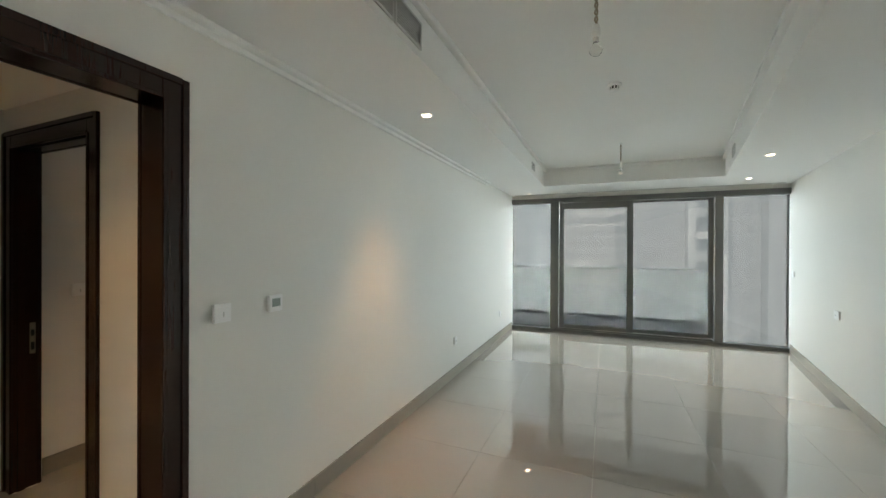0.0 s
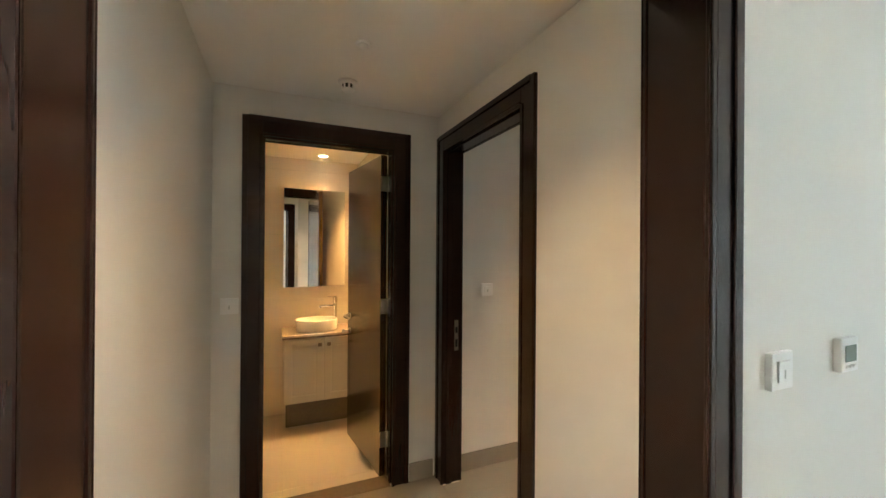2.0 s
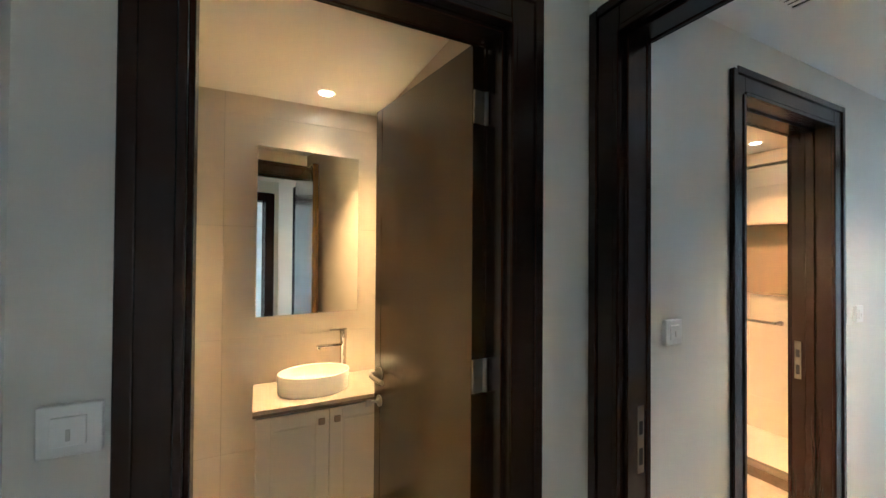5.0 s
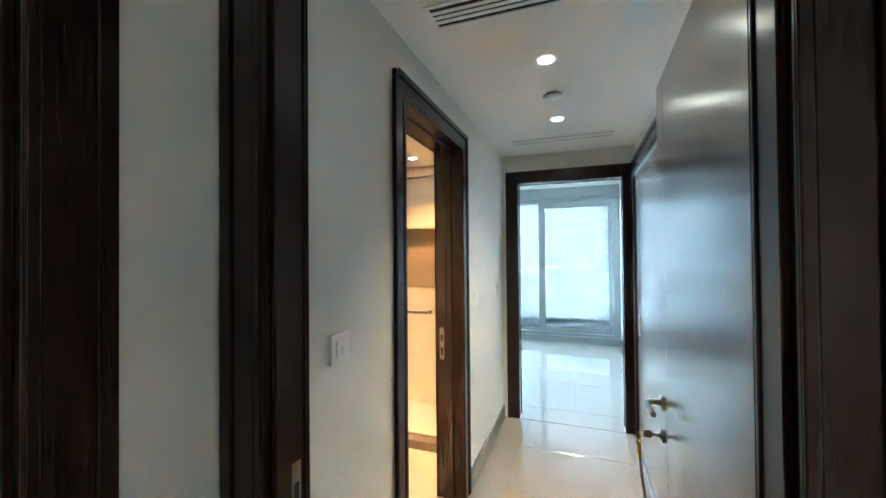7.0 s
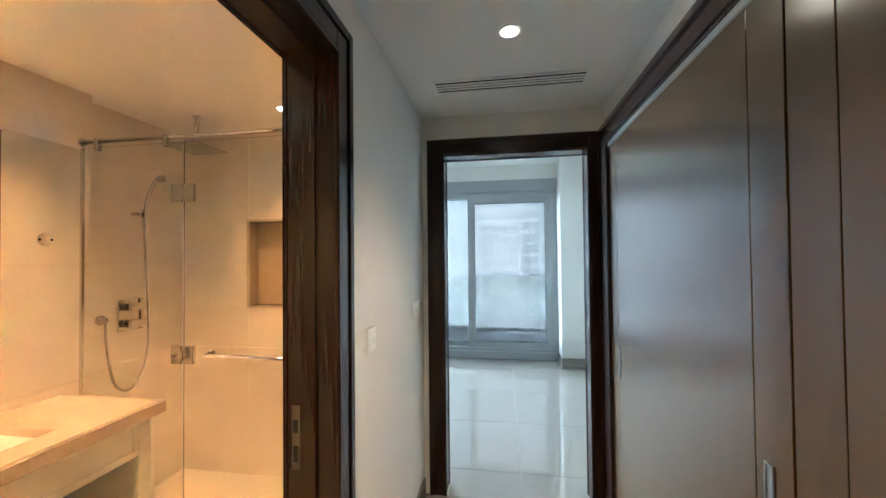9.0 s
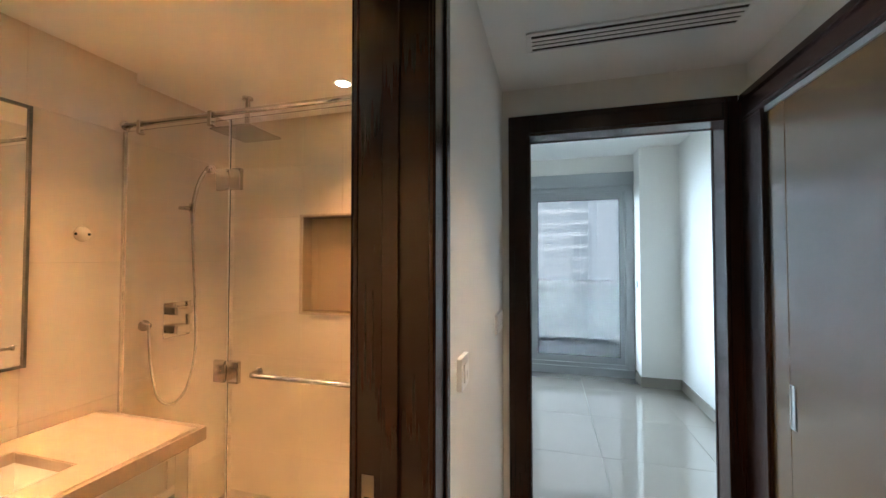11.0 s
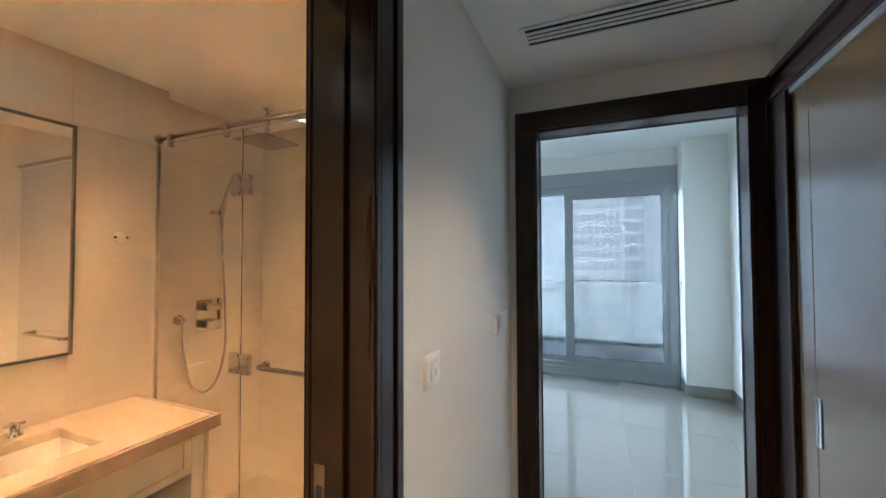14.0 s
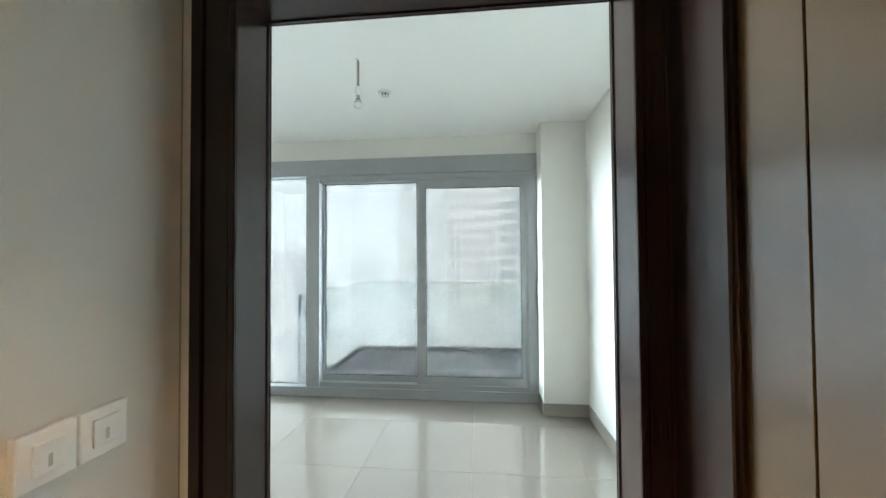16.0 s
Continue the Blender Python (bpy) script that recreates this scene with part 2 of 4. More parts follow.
def tray_east(y):
    """The edge of the raised ceiling that runs beside the slanting wall."""
    return 1.33 + 0.162 * (y - 6.45)


SLANT = -math.degrees(math.atan(0.157))
bm = bmesh.new()
prism(bm, [(east(-2.75), -2.75), (east(-2.75) + 0.16, -2.75), (east(7.53) + 0.16, 7.53), (east(7.53), 7.53)], 0, 3.0)
solid("wall_living_east", bm, PAINT, kind="structure")
wall_y("wall_facade_bedroom", 7.47, 7.66, -7.1, -2.402, z0=2.632, z1=3.0)
wall_y("wall_facade_living", 7.5, 7.66, -1.98, 2.56, z0=2.49, z1=3.0)
wall_y("wall_facade_pier", 7.53, 7.66, -2.402, -1.86)
wall_y("wall_facade_east", 7.53, 7.66, 2.41, 2.56, z1=2.49)

# ceilings
solid("ceiling_lobby", boxes((-3.72, -2.0, -0.065, 1.255, 2.42, 2.5)), CEILING, kind="structure")
solid("ceiling_corridor", boxes((-3.69, -2.565, 1.37, 4.2, 2.42, 2.5)), CEILING, kind="structure")
solid("ceiling_powder_room", boxes((-5.136, -3.84, -0.2, 0.985, 2.36, 2.44)), CEILING, kind="structure")
solid("ceiling_bathroom", boxes((-5.46, -3.85, 1.37, 4.205, 2.405, 2.48)), CEILING, kind="structure")
solid("ceiling_bedroom", boxes((-7.0, -1.98, 4.32, 7.47, 2.85, 2.93)), CEILING, kind="structure")
TX0, TY0, TY1, TZ = -1.1, -1.6, 6.45, 2.83
bm = boxes((-1.86, TX0, -2.6, 7.5, 2.56, 2.66), (TX0, 2.5, TY1, 7.5, 2.56, 2.66), (TX0, 1.2, -2.6, TY0, 2.56, 2.66),
           (TX0 - 0.03, TX0, TY0, TY1, 2.66, TZ), (TX0, 1.4, TY1, TY1 + 0.03, 2.66, TZ), (TX0, 0.3, TY0 - 0.03, TY0, 2.66, TZ), (TX0 - 0.03, 1.5, TY0 - 0.03, TY1 + 0.03, TZ, TZ + 0.06))
prism(bm, [(tray_east(TY0), TY0), (east(TY0) + 0.1, TY0), (east(TY1) + 0.1, TY1), (tray_east(TY1), TY1)], 2.56, 2.66)
prism(bm, [(tray_east(TY0), TY0), (tray_east(TY0) + 0.03, TY0), (tray_east(TY1) + 0.03, TY1), (tray_east(TY1), TY1)], 2.66, TZ)
solid("ceiling_living_room", bm, CEILING, kind="structure")
bm = boxes((TX0, TX0 + 0.045, TY0, TY1, TZ - 0.04, TZ - 0.002), (TX0 + 0.05, 1.26, TY1 - 0.045, TY1, TZ - 0.04, TZ - 0.002), bevel=0.012, segments=2)
prism(bm, [(tray_east(TY0) - 0.045, TY0), (tray_east(TY0), TY0), (tray_east(TY1), TY1), (tray_east(TY1) - 0.045, TY1)], TZ - 0.04, TZ - 0.002)
solid("trim_tray_cornice", bm, CEILING, "painted cornice round the raised ceiling", "cornice", "structure")
bm = boxes((-1.86, -1.80, -2.6, 5.75, 2.535, 2.558), (-1.86, -1.838, -2.6, 5.75, 2.505, 2.535), bevel=0.006, segments=2)
solid("trim_wall_cornice", bm, CEILING, "stepped white cornice along the wall", "cornice", "structure")
# added unseen above the ceilings against stray daylight; its overhang is the balcony soffit
solid("roof_slab", boxes((-7.1, 2.56, -2.75, 10.06, 3.002, 3.25)), CONCRETE, "grey concrete slab above", "slab", "structure")

# floors
floor = solid("floor", boxes((-7.1, 2.56, -2.75, 7.66, -0.25, -0.004)), GROUT, "polished cream porcelain tile floor", "floor", "structure")


def paving(x0, x1, y0, y1, size, mat, parent, ox=0.0, oy=0.0, gap=0.0016, top=0.0):
    """Tiles of one size over a rectangle, cut at its edges."""
    kinds = {}
    i0, i1 = math.floor((x0 - ox) / size), math.ceil((x1 - ox) / size)
    j0, j1 = math.floor((y0 - oy) / size), math.ceil((y1 - oy) / size)
    for i in range(i0, i1):
        for j in range(j0, j1):
            a, b = max(x0, ox + i * size), min(x1, ox + (i + 1) * size)
            c, d = max(y0, oy + j * size), min(y1, oy + (j + 1) * size)
            if b - a < 0.02 or d - c < 0.02 or (parent.name == "floor" and a > east(d) + 0.02):
                continue
            key = (round(b - a, 3), round(d - c, 3))
            if key not in kinds:
                hx, hy = key[0] / 2 - gap / 2, key[1] / 2 - gap / 2
                bm = boxes((-hx, hx, -hy, hy, -0.008, 0), bevel=0.0008)
                kinds[key] = mesh_of(bm, "tile", mat)
            ob = new("tile", kinds[key])
            ob.location = ((a + b) / 2, (c + d) / 2, top)
            ob.parent = parent
# ---- door casings ----
def casing(name, axis, near, far, a, b, label, wa=0.10, wb=0.10, stop=True, strike=None):
    """A lined opening from a to b in a wall whose faces lie at near and far, trimmed on both faces."""
    s = 1 if far > near else -1

    def put(u0, u1, v0, v1, z0, z1):
        return (v0, v1, u0, u1, z0, z1) if axis == "x" else (u0, u1, v0, v1, z0, z1)

    base = (near, (a + b) / 2, 0) if axis == "x" else ((a + b) / 2, near, 0)
    door = thing(name, base, label, "door frame", kind="structure")
    for side, u, w, d in (("a", a, wa, -1), ("b", b, wb, 1)):
        part("jamb_lining", boxes(put(u + d * 0.012, u - d * 0.002, near - s * 0.004, far + s * 0.004, 0.0, HEAD), bevel=0.0015), WENGE, door)
        if stop:
            part("door_stop", boxes(put(u - d * 0.002, u - d * 0.014, far - s * 0.06, far - s * 0.098, 0.0, HEAD - 0.003), bevel=0.002), WENGE, door)
        for face, q in ((near, -s), (far, s)):
            rows = [put(u - d * 0.006, u + d * w, face, face + q * 0.012, 0.0, HEAD + w),
                    put(u + d * (w - 0.03), u + d * w, face + q * 0.0125, face + q * 0.019, 0.0, HEAD + w),
                    put(u - d * 0.006, u + d * 0.012, face + q * 0.0125, face + q * 0.016, 0.0, HEAD)]
            part("side_trim", boxes(*rows, bevel=0.003, segments=2), WENGE, door)
    part("head_lining", boxes(put(a, b, near - s * 0.004, far + s * 0.004, HEAD - 0.002, HEAD + 0.012), bevel=0.0015), WENGE, door)
    if stop:
        part("head_stop", boxes(put(a + 0.002, b - 0.002, far - s * 0.06, far - s * 0.098, HEAD - 0.014, HEAD - 0.0025), bevel=0.002), WENGE, door)
    for face, q in ((near, -s), (far, s)):
        w = 0.105
        rows = [put(a + 0.006, b - 0.006, face, face + q * 0.0115, HEAD - 0.006, HEAD + w),
                put(a - wa + 0.03, b + wb - 0.03, face + q * 0.0125, face + q * 0.0185, HEAD + w - 0.03, HEAD + w - 0.0005),
                put(a + 0.006, b - 0.006, face + q * 0.0125, face + q * 0.0155, HEAD - 0.006, HEAD + 0.012)]
        part("head_trim", boxes(*rows, bevel=0.003, segments=2), WENGE, door)
    if strike:
        u, d, z = strike
        v0, v1 = far - s * 0.012, far - s * 0.04
        plate = part("strike_plate", boxes(put(u, u + d * 0.002, v0, v1, z - 0.10, z + 0.10), bevel=0.0006), DULL, door, "dull bronze strike plate")
        part("latch_hole", boxes(put(u + d * 0.0015, u + d * 0.0026, v0 - s * 0.006, v1 + s * 0.006, z + 0.015, z + 0.055)), DARK, plate)
        part("bolt_hole", boxes(put(u + d * 0.0015, u + d * 0.0026, v0 - s * 0.006, v1 + s * 0.006, z - 0.075, z - 0.025)), DARK, plate)
    return door


casing("door_1", "x", -1.86, -2.0, 0.03, 1.10, "dark wenge lined opening between living room and lobby", stop=False)
casing("door_2", "x", -3.72, -3.84, 0.178, 0.95, "dark wenge frame of the powder room door", 0.10, 0.105)
casing("door_3", "y", 1.255, 1.37, -3.605, -2.74, "dark wenge frame of the bedroom corridor door", strike=(-3.603, 1, 0.96))
casing("door_4", "x", -3.69, -3.85, 2.075, 2.895, "dark wenge frame of the bathroom door", 0.09, 0.105, strike=(2.893, -1, 0.96))
casing("door_5", "y", 4.2, 4.32, -3.552, -2.66, "dark wenge frame of the bedroom door", 0.104, 0.082, stop=False)
for nm, r in (("threshold_powder", (-3.845, -3.715, 0.20, 0.94, -0.01, 0.004)), ("threshold_bathroom", (-3.855, -3.685, 2.09, 2.88, -0.01, 0.004))):
    solid(nm, boxes(r, bevel=0.002), STONE, "brown polished stone door threshold", "threshold", "structure")
solid("threshold_corridor", boxes((-3.59, -2.75, 1.25, 1.395, -0.01, 0.0022), bevel=0.001), PORCELAIN, "cream stone strip under the door", "threshold", "structure")
solid("threshold_bedroom", boxes((-3.54, -2.67, 4.195, 4.34, -0.01, 0.0022), bevel=0.001), PORCELAIN, "cream stone strip under the door", "threshold", "structure")
solid("threshold_living", boxes((-2.0, -1.86, 0.04, 1.09, -0.01, 0.0022), bevel=0.001), PORCELAIN, "cream stone strip under the opening", "threshold", "structure")


# ---- skirting ----
def skirting(name, *runs):
    """Runs of tile skirting: x0, x1, y0, y1."""
    base = thing(name, (runs[0][0], runs[0][2], 0), "taupe polished tile skirting along the wall", "skirting", kind="structure")
    for x0, x1, y0, y1 in runs:
        along_y = (y1 - y0) > (x1 - x0)
        lo, hi = (y0, y1) if along_y else (x0, x1)
        n = max(1, round((hi - lo) / 0.8))
        for k in range(n):
            p, q = lo + (hi - lo) * k / n + 0.0008, lo + (hi - lo) * (k + 1) / n - 0.0008
            r = (x0, x1, p, q, 0.001, 0.118) if along_y else (p, q, y0, y1, 0.001, 0.118)
            part("skirting_tile", boxes(r, bevel=0.0015), SKIRT, base)


T = 0.012
skirting("baseboard_living_west", (-1.86, -1.86 + T, 1.205, 7.46), (-1.86, -1.86 + T, -2.6, -0.075))
base = thing("baseboard_living_east", (2.0, 5.0, 0), "taupe polished tile skirting along the slanting wall", "skirting", kind="structure")
for k in range(12):
    y0, y1 = -2.5 + k * 0.83 + 0.001, -2.5 + (k + 1) * 0.83 - 0.001
    bm = bmesh.new()
    prism(bm, [(east(y0) - T, y0), (east(y0), y0), (east(y1), y1), (east(y1) - T, y1)], 0.001, 0.118)
    part("skirting_tile", bm, SKIRT, base)
skirting("baseboard_lobby", (-3.72, -2.05, -0.065, -0.065 + T), (-3.72, -3.72 + T, -0.052, 0.085), (-3.72, -3.72 + T, 1.062, 1.228), (-2.635, -2.05, 1.255 - T, 1.255))
skirting("baseboard_corridor", (-3.69, -3.69 + T, 1.42, 1.98), (-3.69, -3.69 + T, 3.005, 4.17))
skirting("baseboard_bedroom", (-1.98 - T, -1.98, 4.34, 7.149 - T), (-2.402, -1.98, 7.149 - T, 7.149), (-2.402 - T, -2.402, 7.149 - T, 7.44), (-2.57, -1.98 - T, 4.32, 4.32 + T), (-7.0, -3.66, 4.32, 4.32 + T))


# ---- glazing ----
def pane(parent, x0, x1, z0, z1, y, mat=None):
    ob = part("pane", boxes((x0, x1, y - 0.004, y + 0.004, z0, z1)), mat or GLASS, parent)
    ob.visible_shadow = False
    return ob


def sash(win, x0, x1, z0, z1, y, mat, left, right, top, bottom, handle=None):
    """A sliding leaf: four rails, a gasket and its pane."""
    frame_part = part("sliding_leaf", boxes((x0, x0 + left, y - 0.022, y + 0.022, z0, z1), (x1 - right, x1, y - 0.022, y + 0.022, z0, z1),
                                       (x0 + left, x1 - right, y - 0.0215, y + 0.0215, z0, z0 + bottom), (x0 + left, x1 - right, y - 0.0215, y + 0.0215, z1 - top, z1), bevel=0.002), mat, win)
    g = 0.008
    a, b, c, d = x0 + left, x1 - right, z0 + bottom, z1 - top
    part("gasket", boxes((a, a + g, y - 0.012, y + 0.012, c, d), (b - g, b, y - 0.012, y + 0.012, c, d), (a + g, b - g, y - 0.0115, y + 0.0115, c, c + g), (a + g, b - g, y - 0.0115, y + 0.0115, d - g, d)), RUBBER, frame_part)
    glass = part("pane", boxes((a, b, y - 0.004, y + 0.004, c, d)), GLASS, frame_part)
    glass.visible_shadow = False
    if handle:
        part("pull_handle", boxes((handle - 0.012, handle + 0.012, y - 0.034, y - 0.022, 0.95, 1.20), bevel=0.004), mat, frame_part)


# living room: fixed light, two sliding leaves, fixed light
win = thing("window_1", (0.25, 7.53, 0), "dark grey aluminium sliding balcony window wall", "window", kind="structure")
HZ = 2.49
part("head_frame", boxes((-1.86, 2.41, 7.46, 7.62, 2.425, HZ), (-1.86, 2.41, 7.475, 7.62, 2.40, 2.4255), bevel=0.002), BRONZE, win)
part("sill_frame", boxes((-1.86, 2.41, 7.46, 7.62, -0.002, 0.055), (-1.0, 1.42, 7.475, 7.62, 0.0555, 0.085), bevel=0.002), BRONZE, win)
for x0, x1 in ((-1.13, -0.975), (1.44, 1.555)):
    part("mullion", boxes((x0, x1, 7.465, 7.62, 0.056, 2.424), bevel=0.003), BRONZE, win)
pane(win, -1.86, -1.13, 0.055, 2.425, 7.56)
pane(win, 1.555, 2.41, 0.055, 2.425, 7.56)
sash(win, -0.972, 0.262, 0.087, 2.398, 7.515, BRONZE, 0.075, 0.09, 0.11, 0.06, handle=-0.93)
sash(win, 0.165, 1.438, 0.087, 2.398, 7.575, BRONZE, 0.09, 0.06, 0.03, 0.05)

# bedroom: fixed light, two sliding leaves, blind box over them
win = thing("window_2", (-3.7, 7.52, 0), "light grey aluminium sliding balcony window with a blind box", "window", kind="structure")
part("blind_box", boxes((-7.0, -2.403, 7.45, 7.62, 2.452, 2.630), bevel=0.002), ALU, win)
part("head_frame", boxes((-4.80, -2.403, 7.475, 7.62, 2.395, 2.4515), (-4.80, -2.403, 7.488, 7.62, 2.375, 2.3955), bevel=0.002), ALU, win)
part("side_frame", boxes((-2.50, -2.403, 7.475, 7.62, 0.03, 2.3945), (-2.515, -2.4995, 7.488, 7.62, 0.03, 2.394), bevel=0.002), ALU, win)
part("sill_frame", boxes((-7.0, -2.403, 7.46, 7.62, -0.002, 0.10), (-4.80, -2.5, 7.48, 7.62, 0.1005, 0.15), bevel=0.002), ALU, win)
for x0, x1 in ((-4.955, -4.80), (-6.45, -6.36)):
    part("mullion", boxes((x0, x1, 7.47, 7.62, 0.101, 2.4515), bevel=0.003), ALU, win)
pane(win, -6.36, -4.955, 0.10, 2.452, 7.56)
pane(win, -7.0, -6.45, 0.10, 2.452, 7.56)
sash(win, -4.798, -3.60, 0.152, 2.425, 7.575, ALU, 0.03, 0.07, 0.05, 0.06)
sash(win, -3.70, -2.517, 0.152, 2.374, 7.515, ALU, 0.10, 0.05, 0.08, 0.08, handle=-2.54)

# ---- balcony ----
solid("balcony_floor", boxes((-5.25, 1.72, 7.66, 10.06, -0.28, -0.09)), BALCONY, "pale tiled balcony slab", "balcony", "structure")
rail = thing("balcony_railing", (-1.5, 10.0, -0.09), "frameless greenish glass balcony railing with steel cap", "railing")
xs = [-5.15, -3.8, -2.45, -1.1, 0.25, 1.6]
for x0, x1 in zip(xs, xs[1:]):
    ob = part("glass_panel", boxes((x0 + 0.006, x1 - 0.006, 9.994, 10.006, -0.02, 1.085)), RAIL_GLASS, rail)
    ob.visible_shadow = False
for x in (-5.15, 1.6):
    ob = part("glass_panel", boxes((x - 0.006, x + 0.006, 7.70, 9.99, -0.02, 1.085)), RAIL_GLASS, rail)
    ob.visible_shadow = False
    part("end_post", boxes((x - 0.02, x + 0.02, 8.35, 8.40, -0.09, 1.085), bevel=0.003), STEEL, rail)
part("cap_rail", boxes((-5.165, 1.615, 9.985, 10.015, 1.086, 1.10), (-5.165, -5.135, 7.70, 9.985, 1.086, 1.10), (1.585, 1.615, 7.70, 9.985, 1.086, 1.10), bevel=0.003), STEEL, rail)
part("base_shoe", boxes((-5.18, 1.63, 9.96, 10.04, -0.09, -0.02), (-5.18, -5.12, 7.70, 9.96, -0.09, -0.02), (1.57, 1.63, 7.70, 9.96, -0.09, -0.02), bevel=0.004), BALCONY, rail)


# ---- door leaves ----
def leaf(name, hinge, angle, width, label, handle_z=0.97, lip=0.13):
    """A flush leaf hinged at hinge, shut along +x at angle 0; thickness to the +y side."""
    t = 0.044
    door = thing(name, (hinge[0], hinge[1], 0), label, "door")
    door.matrix_basis = pose(hinge[0], hinge[1], 0.0, 0, 0, angle)

    def sub(nm, bm, mat, lab=""):
        ob = new(nm, mesh_of(bm, nm, mat))
        ob.parent = door
        return tagged(ob, lab)
    sub("leaf_panel", boxes((0.003, width - lip - 0.0015, 0, t, 0.008, HEAD - 0.014), bevel=0.0015), VENEER)
    sub("leaf_lipping", boxes((width - lip + 0.0015, width, 0, t, 0.008, HEAD - 0.014), bevel=0.0015), VENEER)
    sub("leaf_core", boxes((width - lip - 0.002, width - lip + 0.002, 0.004, t - 0.004, 0.01, HEAD - 0.016)), DARK)
    for z in (0.25, 1.14, 1.96):
        h = sub("hinge", boxes((-0.004, 0.0028, 0.004, t - 0.002, z - 0.05, z + 0.05), bevel=0.0008), STEEL, "steel butt hinge")
        k = new("knuckle", mesh_of(turned([(0.007, -0.05), (0.007, 0.05)], (-0.004, -0.004, z), "z", 12), "knuckle", STEEL))
        k.parent = h
    sub("latch_plate", boxes((width, width + 0.0015, 0.01, t - 0.01, handle_z - 0.09, handle_z + 0.06)), STEEL, "steel latch plate on the door edge")
    return door, sub


def lever(sub, x, z, y0, along, key=False):
    """A lever handle on the leaf's face y0, in the leaf's own space."""
    base = sub("lever_handle", turned([(0.0001, 0), (0.026, 0), (0.026, 0.008), (0.012, 0.010), (0.011, 0.046), (0.0001, 0.048)], (x, y0, z), "y", 20), STEEL, "satin steel lever handle")
    grip = new("grip", mesh_of(tube(smooth_line([(x, y0 + 0.040, z), (x + along * 0.02, y0 + 0.052, z), (x + along * 0.06, y0 + 0.054, z), (x + along * 0.125, y0 + 0.050, z)], 5), 0.0095), "grip", STEEL))
    grip.parent = base
    lock = sub("lock_cylinder", turned([(0.0001, 0), (0.024, 0), (0.024, 0.007), (0.010, 0.008), (0.010, 0.016), (0.0001, 0.017)], (x, y0, z - 0.12), "y", 20), STEEL, "round steel lock escutcheon")
    if key:
        k = new("key", mesh_of(boxes((x - 0.0015, x + 0.0015, y0 + 0.012, y0 + 0.04, z - 0.126, z - 0.114), (x - 0.002, x + 0.002, y0 + 0.04, y0 + 0.066, z - 0.134, z - 0.106), bevel=0.001), "key", STEEL))
        k.parent = lock
    return base


door, sub = leaf("corridor_door", (-2.692, 1.365), 89.0, 0.945, "open dark wenge flush door with lever and hanging key")
lever(sub, 0.885, 0.965, 0.044, -1, key=True)
ring = thing("key_ring", (-2.80, 2.262, 0.78), "key ring with yellow tag and grey strap in the lock", "key ring")
part("split_ring", tube([(-2.80 + 0.012 * math.cos(a), 2.262, 0.828 + 0.014 * math.sin(a)) for a in [i * math.pi / 8 for i in range(17)]], 0.0012, 6), STEEL, ring)
part("yellow_tag", boxes((-2.807, -2.797, 2.247, 2.277, 0.745, 0.812), bevel=0.004, segments=2), BRASS, ring, "yellow plastic key tag")
part("grey_strap", tube(smooth_line([(-2.80, 2.262, 0.75), (-2.795, 2.258, 0.68), (-2.785, 2.25, 0.60), (-2.778, 2.245, 0.53)], 5), 0.006, 6), STEEL, ring, "grey webbing strap")
door, sub = leaf("powder_room_door", (-3.835, 0.935), 188.2, 0.70, "open dark wenge flush door with lever", lip=0.06)
lever(sub, 0.64, 0.985, 0.044, -1, key=True)

# ---- wardrobe in the corridor ----
ward = thing("wardrobe", (-2.58, 2.9, 0), "built-in dark wenge wardrobe with two sliding doors", "wardrobe")
part("carcass", boxes((-2.545, -2.03, 1.63, 4.19, 0.004, 2.25)), WENGE, ward)
part("end_stile", boxes((-2.60, -2.55, 3.99, 4.19, 0.004, 2.138), (-2.61, -2.6005, 3.99, 4.005, 0.004, 2.138), bevel=0.003), WENGE, ward)
part("head_trim", boxes((-2.60, -2.55, 1.63, 4.175, 2.14, 2.262), (-2.612, -2.6005, 1.63, 4.175, 2.232, 2.262), (-2.607, -2.6005, 1.63, 4.175, 2.155, 2.172), bevel=0.003, segments=2), WENGE, ward)
part("floor_track", boxes((-2.612, -2.55, 1.63, 3.99, 0.002, 0.012), (-2.598, -2.594, 1.63, 3.99, 0.0125, 0.02), bevel=0.001), STEEL, ward, "aluminium floor track")
part("head_track", boxes((-2.598, -2.55, 1.63, 3.99, 2.118, 2.139)), STEEL, ward, "aluminium head track")
for y0, y1, xf, hs in ((2.672, 3.988, -2.592, (2.745, 3.85)), (1.64, 2.668, -2.590, (2.60,))):
    d = part("sliding_door", boxes((xf, xf + 0.028, y0 + 0.122, y1 - 0.122, 0.022, 2.117), bevel=0.0012), VENEER, ward)
    for e0, e1 in ((y0, y0 + 0.119), (y1 - 0.119, y1)):
        part("edge_stile", boxes((xf, xf + 0.028, e0, e1, 0.022, 2.117), bevel=0.0012), VENEER, d)
    part("door_core", boxes((xf + 0.004, xf + 0.024, y0 + 0.117, y1 - 0.117, 0.03, 2.11)), DARK, d)
    for y in hs:
        part("recessed_pull", boxes((xf - 0.0035, xf + 0.002, y - 0.014, y - 0.010, 0.89, 1.05), (xf - 0.0035, xf + 0.002, y + 0.010, y + 0.014, 0.89, 1.05), (xf - 0.0035, xf + 0.002, y - 0.0095, y + 0.0095, 1.046, 1.05), (xf - 0.0035, xf + 0.002, y - 0.0095, y + 0.0095, 0.89, 0.894),
                                    (xf - 0.0008, xf + 0.002, y - 0.0095, y + 0.0095, 0.8945, 1.0455)), STEEL, d, "brushed steel recessed pull")


